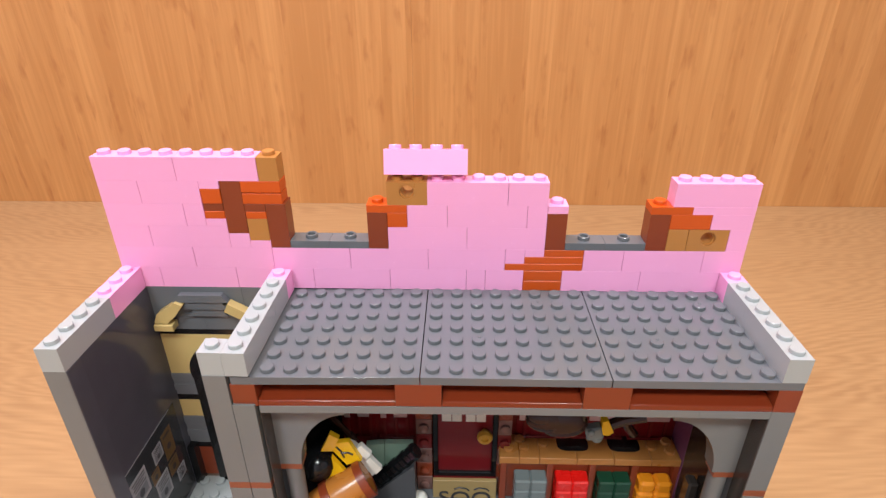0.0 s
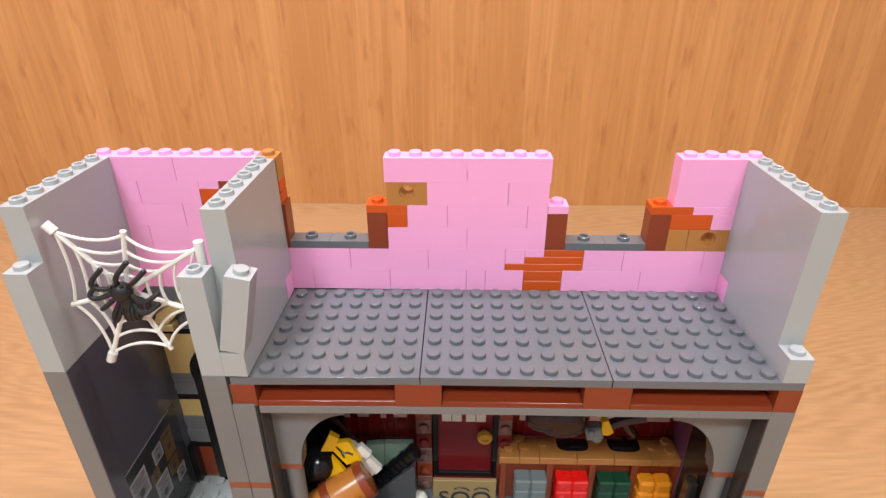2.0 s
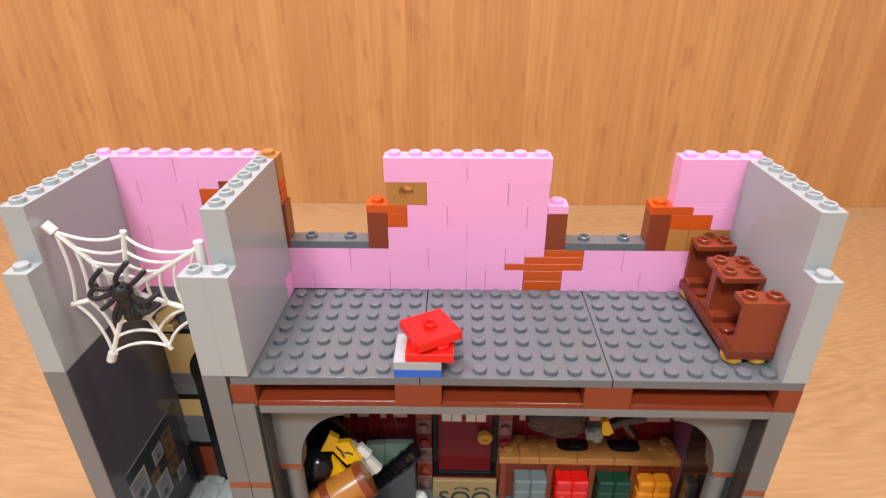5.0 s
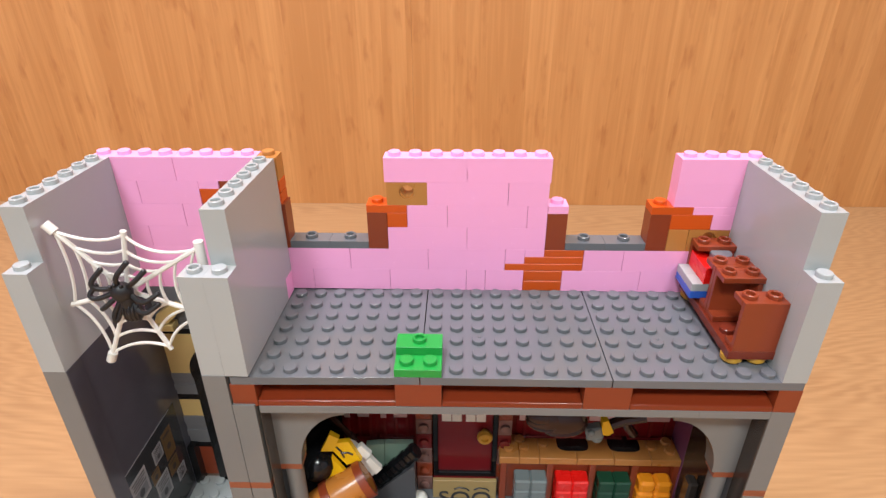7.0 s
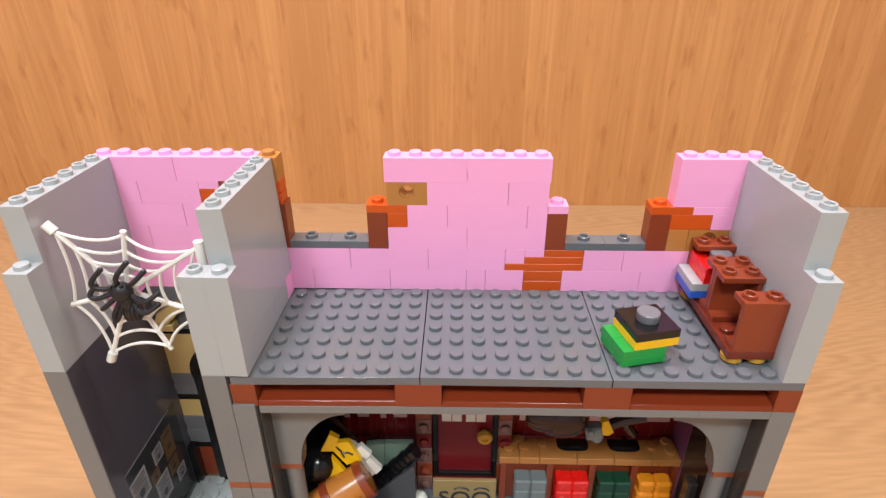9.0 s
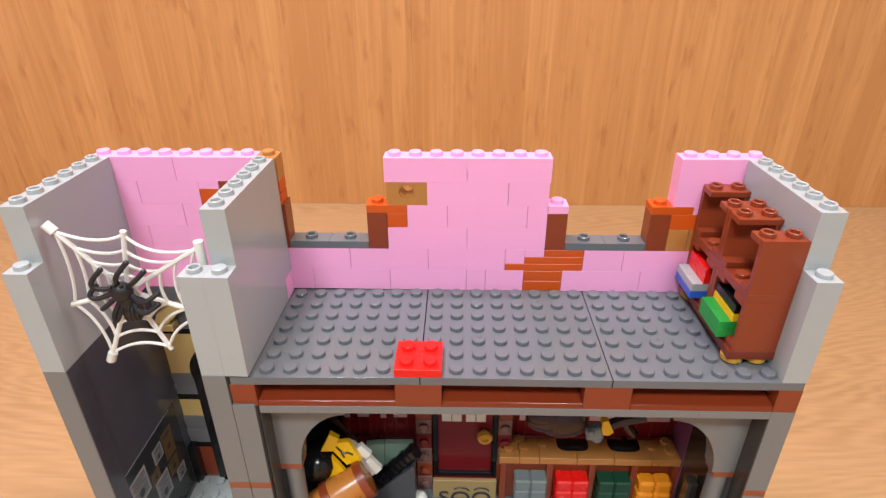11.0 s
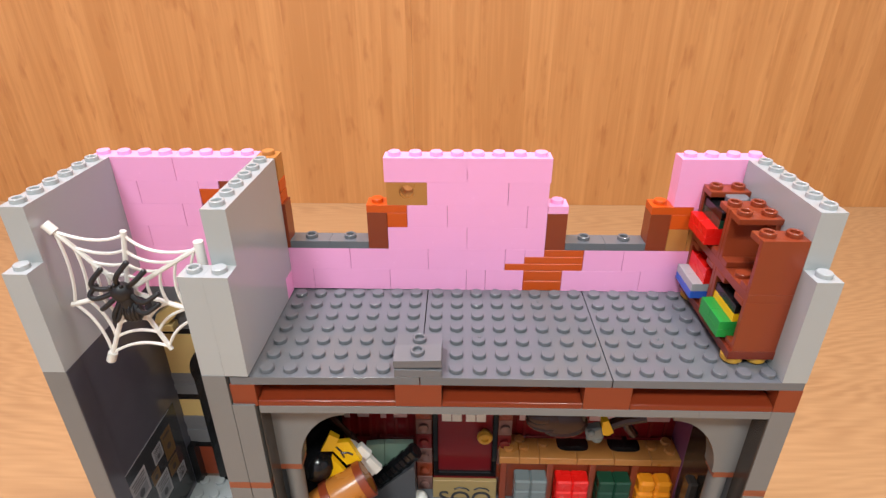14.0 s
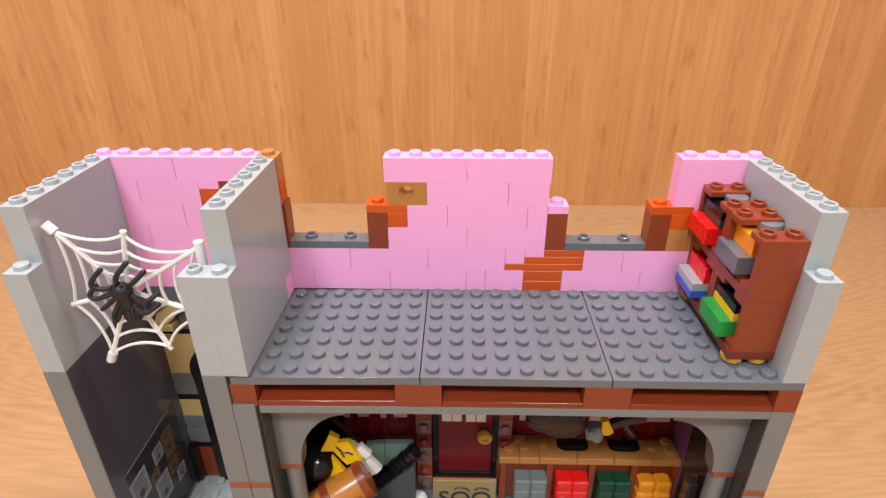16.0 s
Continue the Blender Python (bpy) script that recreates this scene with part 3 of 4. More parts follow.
def disc(label):
    bm = bmesh.new()
    lathe(bm, [(0.0, 0.0), (0.47, 0.0), (0.49, 0.05), (0.49, 0.36), (0.46, 0.395), (0.0, 0.4)], 0, 0, 0, 32)
    return tagged(finish("round_tile", bm, STEEL_GREY), label, "toy brick", "round grey tiles")


def stages():
    """Every loose piece, and when it moves to which pose."""
    # three bricks of the pink wall
    for x, first, raised in ((8.06, 0.0, True), (12.04, 0.2, False), (22, 0.3, True)):
        ob = piece("pink_brick", 4, 1, 1.2, PINK, "bright pink brick on top of the back wall", "full", False, "pink top bricks")
        cue(ob, ([(first, place(x, 7.5, 6.24, -16, 0, 0)), (first + 0.1, place(x, 7.5, 6.0))] if raised else [(first, place(x, 7.5, 6.0))]))
    # three tall side walls
    cue(panel_brick("tall light grey wall brick standing at the bookcase side"), [(0.5, place(23.56, 3.8, 1.45, 3.4, 1.84, -1.42)), (0.6, place(23.5, 4, 1.2))],
        place(27, -8, BASE))
    # the middle one sits loose and leans a little more or less each time it is brushed against
    leans = ((0.8, -0.5), (6.7, -0.7), (7.2, -1.1), (7.6, -1.5), (8.1, -2.15), (8.4, -1.95), (10.1, -0.7), (11.4, -1.85), (11.6, -2.35), (12.0, -1.3),
             (12.2, -2.8), (12.4, -1.1), (12.6, -2.3), (13.8, -3.6), (13.9, -0.4))
    cue(panel_brick("tall light grey wall brick between room and stairwell"), [(0.7, place(0.36, 3.85, 1.4, 0, 3.5, -4))] + [(t, place(0.45, 3.9, 1.2, 0, lean, -1)) for t, lean in leans],
        place(29.5, -8, BASE))
    cue(panel_brick("tall light grey wall brick at the stairwell's outer side"), [(0.8, place(-7.55, 3.9, 1.45, 0, -9, 0)), (0.9, place(-7.5, 4, 1.2))], place(32, -8, BASE))
    # four slim posts
    def post(label, hollow=False):
        return piece("post_brick", 1, 1, 3.6, LIGHT_GREY, label, "hollow" if hollow else "full", False, "slim grey posts")
    cue(post("slim light grey post before the outer wall"), [(1.0, place(-7.33, 0.25, 1.35, -3.2, -14.6, 7.6)), (1.1, place(-7.5, 0.5, 1.2))])
    clip_post = post("slim light grey post with two clips and a hollow stud", True)
    for z in (0.95, 2.75):
        bm = bmesh.new()
        add_box(bm, -0.42, 0.46, z, 0.0, 0.62, z + 0.3, 0.03)
        for k in range(7):
            a = radians(-50 + 280 * k / 6 + 90)
            add_box(bm, -0.24 + 0.27 * math.cos(a) - 0.07, 0.9 - 0.27 * math.sin(a) - 0.07, z, -0.24 + 0.27 * math.cos(a) + 0.07, 0.9 - 0.27 * math.sin(a) + 0.07, z + 0.3, 0)
        part("clip", bm, LIGHT_GREY, clip_post)
    cue(clip_post, [(1.2, place(-0.4, 0.4, 1.3, 0, -6, 0)), (1.3, place(-0.52, 0.4, 1.25, 0, -7, -12)), (1.4, place(-0.6, 0.4, 1.22, 0, -4, -6)),
                    (1.5, place(-0.58, 0.4, 1.2, 0, -2.2, -3)), (1.6, place(-0.613, 0.418, 1.2, 0, 0, -1))])
    cue(post("slim light grey post beside the clip post"), [(2.0, place(0.43, 0.36, 1.3, 0.4, 13, 1)), (2.1, place(0.387, 0.401, 1.2, 0, 0, -1))])
    cue(post("slim light grey post before the bookcase wall"), [(2.2, place(23.5, 0.5, 1.2))])
    # cobweb and spider
    cue(cobweb(), [(1.7, place(0.25, 1.4, 2.62)), (1.8, place(0, 1.4, 0))], place(4, -12, BASE + 0.6))
    cue(spider(), [(1.9, place(0, 0.95, 0))], place(11, -12, BASE - 1.95))
    # four gold feet
    for events in ([(2.3, place(22.42, 6.5, 0.2, 10, 0, 0)), (2.4, place(22.5, 6.5, 0))], [(2.5, place(22.6, 1.5, 0.25, 18, 0, 0)), (2.6, place(22.5, 1.5, 0))],
                   [(2.7, place(21.46, 1.45, 0.25, 16, 10, 0)), (2.8, place(21.5, 1.5, 0))], [(2.8, place(21.46, 6.5, 0.2, 10, 10, 0)), (2.9, place(21.5, 6.5, 0))]):
        cue(round_plate(GOLD, "round_plate", "small round pearl gold plate with an open stud", "gold feet"), events)
    # bookcase
    base = piece("red_plate", 2, 6, 0.4, RUST_RED, "dark red plate that carries the toy bookcase")
    cue(base, [(3.0, place(22.1, -1.8, -0.25, 6.2, -0.3, 0)), (3.1, place(22.2, -1.03, 0.3, 4, 0, 0)), (3.2, place(21.95, 0.4, 0.7, 9, -1.5, -1)),
               (3.3, place(21.75, 1.55, 1.0, 13.3, -2.7, -1.6)), (3.4, place(21.79, 2.43, 1.3, 16.7, -2.8, -1.6)), (3.5, place(22.07, 4, 0.62)), (3.6, place(22.07, 4, 0.4))], place(36, -8, BASE))
    lab = "reddish brown shelf piece with two open studs"
    for level, z in ((0, 0.8), (1, 3.6)):
        times = ((3.7, 3.8, 4.0, 4.2), (10.0, 10.2, 10.4, 10.6))[level]
        for k, (y, facing) in enumerate(((6.5, 1), (4.5, -1), (3.5, 1), (1.5, -1))):
            seat = place(22.07, y, z)
            before = {0: [], 1: [(times[1], place(22.05, y, z + 0.2, -6, 0, 0))], 2: [(times[2], place(22.16, y - 0.05, z + 0.2, 20.0, -2.4, 0.6))], 3: []}[k]
            cue(bracket_mesh_ob(facing, lab), before + [(times[k] + (0.1 if before else 0.0), seat)])
    shelf = piece("brown_plate", 1.8, 6, 0.4, BROWN, "reddish brown plate that forms the middle shelf", [(x + 0.4, y + 0.5) for x in range(2) for y in range(6)])
    cue(shelf, [(9.7, place(21.5, 4, 3.7, 0, 0, 4)), (9.8, place(22.1, 4, 3.2))], place(39, -8, BASE))

    # four books: two plates, a cover plate, a cap and a round tile each
    def book(colours, words, start, trail, top_two=False):
        """start: the events of each layer while the book is put together; trail: poses of the whole book after that."""
        low, inner, cover, cap = colours
        layers = [(piece("book_plate", 2, 2, 0.4, low, words[0], "full", False, "book plates"), (0, 0, 0))]
        for y in (0.5, -0.5):
            layers.append((piece("jumper_plate", 2, 1, 0.4, inner, words[1], [(1, 0.5)], True, "book plates"), (0, y, 0.4)))
        if top_two:
            for y in (0.5, -0.5):
                layers.append((piece("cover_plate", 2, 1, 0.4, cover, words[2], "full", False, "book plates"), (0.5, y, 0.8)))
        else:
            layers.append((piece("cover_plate", 2, 2, 0.4, cover, words[2], [(1, 1)] if cover is AMBER else "full", cover is AMBER, "book plates"), (0.5, 0, 0.8)))
        layers.append((piece("cap_plate", 2, 2, 0.4, cap, words[3], [(1, 1)], True, "book plates"), (0.5, 0, 1.2)))
        layers.append((disc("flat grey round tile on top of a book"), (0.5, 0, 1.6)))
        for (ob, off), events in zip(layers, start):
            rows = [(t, place(8 + q[0], 1 + q[1], q[2], *q[3:])) for t, q in events]
            seat = place(8 + off[0], 1 + off[1], off[2])
            rows[-1] = (rows[-1][0], seat)
            for t, (x, y, z, rz) in trail:
                rows.append((t, place(x, y, z, 0, 0, rz) @ pose(off[0] * S, off[1] * S, off[2] * S)))
            cue(ob, rows)

    end = (0, 0, 0)
    book((BLUE, LIGHT_GREY, RED, RED), ("blue plate under a toy book", "light grey plate with one open stud", "red plate of a toy book", "red square plate with one open stud"),
         [[(4.4, end)], [(4.5, (0, 0.5, 0.55, 6, 0, 0)), (4.6, end)], [(4.7, end)], [(4.8, (0.6, 0, 1.0, 0, 0, 15)), (4.9, end)],
          [(5.0, (0.5, 0.2, 1.4, 0, 0, 30)), (5.1, end)], [(5.2, (0.5, 0, 1.75, 12, 12, 0)), (5.3, end)]],
         [(5.4, (8.4, 1.0, 0.2, 5)), (5.5, (9.6, 1.2, 0.2, 12)), (5.6, (10.9, 1.5, 0.2, 15)), (5.7, (12.3, 2.0, 0.2, 15)), (5.8, (13.7, 2.5, 0.2, 14)),
          (5.9, (15.0, 3.0, 0.2, 12)), (6.0, (16.3, 3.5, 0.2, 9)), (6.1, (17.4, 4.0, 0.4, 5)), (6.2, (18.4, 4.4, 0.8, 2)), (6.3, (19.25, 4.75, 1.0, 0)), (6.4, (21.3, 5.78, 1.0, 0)), (6.5, (21.72, 5.83, 1.0, 0))])
    book((GREEN, GREEN, YELLOW, BLACK), ("bright green plate under a toy book", "bright green plate with one open stud", "yellow plate of a toy book", "glossy black square plate with one open stud"),
         [[(6.8, end)], [(6.9, (0, 0.5, 0.58, 8, 0, 0)), (7.0, end)], [(7.1, (0, -0.5, 0.55, -5, 0, 3)), (7.2, end)],
          [(7.2, (-1.1, 0.0, 1.1, 0, 0, 18)), (7.3, (-0.4, 0.1, 1.0, 0, 0, 8)), (7.4, (0.2, 0.05, 0.95)), (7.5, (0.58, -0.03, 0.9, -0.9, 7.2, 0)), (7.6, end)],
          [(7.7, (0.5, 0.2, 1.4, 0, 0, 45)), (7.8, end)], [(7.9, (0.5, 0.0, 1.8, -24, -2, 0)), (8.0, (0.5, 0.0, 1.8, -2, 18, 0)), (8.1, (0.45, 0.0, 1.78, 15, -13, 0)), (8.2, end)]],
         [(8.3, (8.65, 0.95, 0.2, 3)), (8.4, (9.4, 1.05, 0.2, 10)), (8.5, (10.62, 1.19, 0.2, 17)), (8.6, (11.55, 1.2, 0.2, 17)), (8.7, (12.6, 1.15, 0.2, 15)), (8.8, (14.65, 1.35, 0.2, 15)),
          (8.9, (15.8, 1.68, 0.2, 15)), (9.0, (17.29, 1.79, 0.2, 13.4)), (9.1, (18.2, 1.75, 0.2, 10)), (9.2, (19.95, 2.4, 0.85, 0)), (9.3, (21.0, 2.7, 1.0, 0)), (9.4, (21.76, 2.75, 1.0, 0))])
    book((RED, RED, DARK_GREEN, BLACK), ("bright red plate under a toy book", "bright red plate with one open stud", "dark green plate of a toy book", "glossy black square plate with one open stud"),
         [[(11.0, end)], [(11.1, (0, 0.5, 0.55, 6, 0, 0)), (11.2, end)], [(11.3, (0, -0.5, 0.5, 8, 0, 0)), (11.4, end)],
          [(11.6, (0.7, 0.5, 1.0, 0, 0, 3)), (11.7, end)], [(11.8, end)],
          [(11.9, (0.5, 0.2, 1.4, 0, 0, 40)), (12.0, (0.69, -0.05, 1.35, 3.1, 0.4, -7)), (12.1, end)], [(12.2, (0.5, 0.1, 1.8, 20, 8, 0)), (12.3, end)]],
         [(12.5, (8.54, 1.14, 0.2, 14.4)), (12.6, (9.65, 1.3, 0.2, 16)), (12.7, (10.45, 1.7, 0.2, 18)), (12.8, (12.5, 2.05, 0.2, 20)), (12.9, (13.7, 2.35, 0.2, 23)), (13.0, (14.61, 3.04, 0.2, 26.6)),
          (13.1, (15.55, 3.2, 0.2, 26)), (13.2, (18.1, 4.1, 0.2, 24)), (13.3, (18.85, 4.9, 0.6, 18)), (13.4, (20.5, 5.8, 4.0, 8)), (13.5, (21.45, 5.8, 3.95, 0)), (13.6, (21.79, 5.8, 3.9, 0))], True)
    book((MID_GREY, MID_GREY, AMBER, AMBER), ("dark grey plate under a toy book", "dark grey plate with one open stud", "light orange plate of a toy book", "light orange square plate with one open stud"),
         [[(13.7, end)], [(13.8, (0, 0.5, 0.62, 6, 4, 0)), (13.9, end)], [(14.0, (0, -0.5, 0.55, 5, -2, 0)), (14.1, end)],
          [(14.2, (-0.3, 0.1, 1.1)), (14.3, (0.6, 0.05, 1.0)), (14.4, end)], [(14.5, (0.59, 0.05, 1.25, 5.7, 2.2, 4.8)), (14.6, end)], [(14.7, (0.5, 0.1, 1.8, 25, 0, 0)), (14.8, end)]],
         [(14.9, (9.0, 0.95, 0.2, 9)), (15.0, (10.0, 1.11, 0.2, 18.9)), (15.1, (11.0, 1.05, 0.2, 18)), (15.2, (13.65, 1.4, 0.2, 18)), (15.3, (14.7, 1.6, 0.2, 20)), (15.4, (15.8, 2.05, 0.2, 23)),
          (15.5, (16.89, 2.62, 0.2, 23.6)), (15.6, (18.2, 2.6, 0.2, 20)), (15.7, (18.95, 2.4, 0.45, 3)), (15.8, (20.7, 3.1, 4.0, 0)), (15.9, (21.7, 3.1, 3.95, 0)), (16.0, (22.0, 3.1, 3.9, 0))])


# ---- the shop in the lower storey and the stairwell beside it ----
def shop(b, own):
    def in_house(name, draw, mat, label=""):
        bm = bmesh.new()
        draw(bm)
        return own(name, bm, mat, label)

    def under(name, draw, mat, parent, label=""):
        bm = bmesh.new()
        draw(bm)
        ob = finish(name, bm, mat, None, label)
        ob.matrix_world = place(0, 0, 0)
        ob.parent = parent
        ob.matrix_parent_inverse = parent.matrix_world.inverted()
        return ob

    floor = BASE + 0.8
    # rear wall with framed windows and a door
    b("shop_rear_wall", 2.6, 7.2, 7.35, 8, floor, -2.0, DARK_RED)
    b("shop_rear_wall", 1, 2.6, 7.35, 8, floor, -2.0, BLACK)
    in_house("dark_backing", lambda bm: add_box(bm, 1.02, 2.2, floor, 1.2, 7.3, -2.2, 0.02), BLACK)
    b("shop_rear_wall", 13.0, 23, 7.62, 8, floor, -2.0, DARK_RED)
    b("shop_rear_wall", 7.2, 13.0, 7.5, 8, floor, -2.0, DARK_RED)
    for x0, x1 in ((2.7, 4.7), (4.9, 7.0), (13.3, 16.4), (16.7, 19.8), (20.1, 22.8)):
        back = 0.27 if x0 > 13 else 0.0
        pane = in_house("shop_window", lambda bm: add_box(bm, x0, 7.24 + back, -10.8, x1, 7.34 + back, -8.0, 0.02), RED_GLASS, "dark red glazed window")
        # two thin pale slabs imitate glints along the top of the glass
        under("pane_light", lambda bm: add_box(bm, x0 + 0.15, 7.02 + back, -9.16 - back, x0 + 0.5, 7.08 + back, -8.2, 0.02), GLINT_ROSE, pane)
        under("pane_light", lambda bm: add_box(bm, x0 + 0.95, 7.02 + back, -9.1 - back, x1 - 0.35, 7.08 + back, -8.2, 0.02), GLINT_ROSE, pane)
        for k in range(3):
            xx = x0 + (x1 - x0) * (k + 0.5) / 3
            under("window_bar", lambda bm: add_box(bm, xx - 0.1, 7.1 + back, -10.8, xx + 0.1, 7.23 + back, -8.0, 0.02), DARK_RED, pane)
        under("window_rail", lambda bm: add_box(bm, x0, 7.0 + back, -10.95, x1, 7.3 + back, -10.7, 0.03), DARK_RED, pane)
    for x0, x1 in ((7.2, 8.15), (12.15, 12.95)):
        z, k = floor, 0
        while z < -8.0:
            mat = (MOTTLED, BROWN, MOTTLED, DARK_RED)[k % 4]
            def column_brick(bm):
                add_box(bm, x0, 6.6, z + 0.01, x1, 7.5, z + 1.19, 0.03)
                lathe(bm, [(0.3, 0.0), (0.3, -0.18), (0.27, -0.2), (0.0, -0.2)], (x0 + x1) / 2, 6.6, z + 0.6, 14, "Y")
            in_house("column_brick", column_brick, mat)
            z, k = z + 1.2, k + 1
    door = in_house("shop_door", lambda bm: add_box(bm, 8.5, 7.1, -13.6, 11.85, 7.3, -7.0, 0.03), DOOR_RED, "clear dark red door with a gold knob")
    for box in ((8.2, -13.9, 8.5, -7.0), (11.85, -13.9, 12.15, -7.0), (8.5, -13.9, 11.85, -13.55)):
        under("door_frame", lambda bm: add_box(bm, box[0], 6.9, box[1], box[2], 7.4, box[3], 0.03), BLACK, door)
    for x0 in (8.75, 10.2):
        for k in range(2):
            under("door_pane", lambda bm: add_box(bm, x0 + 0.62 * k, 7.02, -9.35, x0 + 0.62 * k + 0.58, 7.09, -7.6, 0.02), WHITE, door, "pale glazed pane")
    def knob(bm):
        lathe(bm, [(0.0, 0.0), (0.2, 0.0), (0.2, -0.3), (0.44, -0.34), (0.48, -0.55), (0.4, -0.7), (0.24, -0.7), (0.2, -0.55), (0.0, -0.55)], 11.35, 7.1, -10.15, 24, "Y")
    under("door_knob", knob, GOLD, door, "round gold knob")
    b("threshold", 8.2, 12.15, 6.5, 7.1, floor, -13.95, DARK_RED)
    # sign in front of the threshold
    sign = in_house("sign_board", lambda bm: add_box(bm, 8.2, 6.0, floor, 12.15, 6.25, -13.25, 0.03), SIGN_TAN, "tan board with dark letters")
    font = bpy.data.curves.new("letters", "FONT")
    font.body, font.size, font.align_x, font.align_y, font.extrude = "SOO", 1.6 * S, "CENTER", "TOP", 0.02 * S
    text_ob = new("letters", font)
    bpy.context.view_layer.update()
    me = bpy.data.meshes.new_from_object(text_ob.evaluated_get(bpy.context.evaluated_depsgraph_get()))
    bpy.data.objects.remove(text_ob)
    me.materials.clear()
    me.materials.append(INK)
    letters = new("lettering", me)
    letters.matrix_world = place(10.2, 5.96, -14.0, 90, 0, 0)
    letters.parent = sign
    letters.matrix_parent_inverse = sign.matrix_world.inverted()
    def strokes(bm):
        for x in (9.95, 11.2):
            tube(bm, [(x - 0.42, 5.97, -13.98), (x - 0.1, 5.97, -13.82), (x + 0.32, 5.97, -13.9), (x + 0.5, 5.97, -14.08)], 0.045, 6)
    under("flourish", strokes, INK, sign)

    # counter with two dark basins, and coloured goods below it
    body = in_house("counter", lambda bm: add_box(bm, 12.3, 6.2, floor, 22.93, 7.6, -11.35, 0.03), BROWN, "reddish brown counter")
    for k, (x0, x1) in enumerate(((12.2, 13.4), (13.4, 14.6), (14.6, 16.8), (16.8, 19.0), (19.0, 21.2), (21.2, 22.92))):
        under("counter_top", lambda bm: add_box(bm, x0 + 0.01, 5.7, -11.35, x1 - 0.01, 7.6, -10.85, 0.03), NOUGAT, body, "nougat plate of the counter")
    for x, y in ((12.8, 6.2), (13.5, 6.9), (13.7, 6.3), (14.9, 6.6), (21.4, 6.5), (22.4, 6.9), (22.4, 6.2)):
        under("counter_stud", lambda bm: lathe(bm, [(0.3, -0.02), (0.3, 0.16), (0.27, 0.2), (0.0, 0.2)], x, y + 0.2, -10.85, 16), NOUGAT, body)
    for x in (16.6, 19.7):
        def basin(bm):
            lathe(bm, [(0.0, 0.03), (0.8, 0.03), (0.86, 0.0), (0.0, 0.0)], 0, 0, 0, 24)
            for v in bm.verts:
                a = math.atan2(v.co.y, v.co.x)
                k = math.hypot(v.co.x, v.co.y) / (math.cos(a) ** 4 + math.sin(a) ** 4) ** (1 / 4)
                v.co = Vector((x + 0.1 + k * math.cos(a) * 1.1, 6.95 + k * math.sin(a) * 0.74, -10.85 + v.co.z))
            add_box(bm, x - 0.4, 6.57, -10.83, x + 0.6, 6.77, -10.78, 0.02)
        under("basin", basin, BLACK, body, "black rounded opening")
    for x in (12.3, 15.1, 17.65, 20.15, 22.6):
        under("divider", lambda bm: add_box(bm, x, 5.8, floor, x + 0.4, 6.2, -11.35, 0.03), BROWN, body)
    for x0, mat, word in ((13.12, TEAL_GREY, "bluish grey"), (15.6, RED, "bright red"), (18.12, DARK_GREEN, "dark green"), (20.55, AMBER, "light orange")):
        crate = tagged(new("goods_stack"), "stack of small " + word + " bricks under the counter", "toy brick", "goods under the counter")
        crate.matrix_world = place(x0 + 1, 5.65, floor)
        soft = 0.09 if mat is not AMBER else 0.17
        for i in range(2):
            for j in range(3):
                bm = bmesh.new()
                lean = 0.05 * (j % 2) if mat is AMBER else 0.0
                add_box(bm, -0.97 + 0.97 * i - lean, -0.5, j * 0.86, 0.97 * i + lean, 0.5, j * 0.86 + 0.858, soft)
                part("brick", bm, mat, crate)

    # goods display beside the door
    in_house("sloped_roof", lambda bm: prism_y(bm, [(4.15, -10.8), (5.27, -10.65), (5.2, -12.4), (5.05, -12.6)], 6.4, 6.8), SAND_GREEN, "sand green slope")
    in_house("sloped_roof", lambda bm: prism_y(bm, [(5.31, -10.65), (7.0, -10.62), (7.0, -10.9), (5.22, -12.6)], 6.4, 6.8), SAND_GREEN, "sand green slope")
    low, high = Vector((4.6, 5.5, -13.1)), Vector((7.3, 5.5, -10.1))
    bar = in_house("toothed_bar", lambda bm: tube(bm, [low, high], 0.34, 10), BLACK, "black toothed bar")
    for k in range(10):
        u = k / 10
        under("tooth", lambda bm: tube(bm, [low.lerp(high, u), low.lerp(high, u + 0.02), low.lerp(high, u + 0.055), low.lerp(high, u + 0.075)], 0.46 + 0.05 * (k % 2), 8), BLACK, bar)
    in_house("grey_slope", lambda bm: prism_y(bm, [(7.2, -10.9), (7.2, floor), (4.2, floor), (4.6, -13.4)], 5.0, 5.9), SLATE, "dark grey slope")
    strip = in_house("white_bar", lambda bm: prism_y(bm, [(3.67, -8.04), (4.02, -8.2), (5.38, -9.96), (4.85, -10.69)], 4.02, 4.3), WHITE, "white stepped bar")
    for outline in ([(4.18, -8.24), (4.46, -7.95), (4.98, -8.65), (4.64, -9.02)], [(4.63, -9.17), (4.92, -8.87), (5.5, -9.73), (5.15, -10.19)]):
        under("step", lambda bm: prism_y(bm, outline, 3.72, 4.01), WHITE, strip)
    in_house("broom", lambda bm: (tube(bm, [(2.2, 5.0, -6.45), (4.05, 5.0, -9.22)], 0.2, 10), tube(bm, [(3.55, 5.0, -8.5), (3.7, 5.0, -8.7)], 0.27, 10)), DARK_BROWN, "dark brown broom stick")
    in_house("black_globe", lambda bm: ball(bm, 1.95, 3.6, -9.2, 1.05, 1.05, 1.0, 28, 16), BLACK, "glossy black globe")
    in_house("globe_stand", lambda bm: lathe(bm, [(0.0, floor), (0.9, floor), (0.35, floor + 0.6), (0.35, -10.1), (0.0, -10.1)], 1.95, 3.6, 0, 18), BLACK)
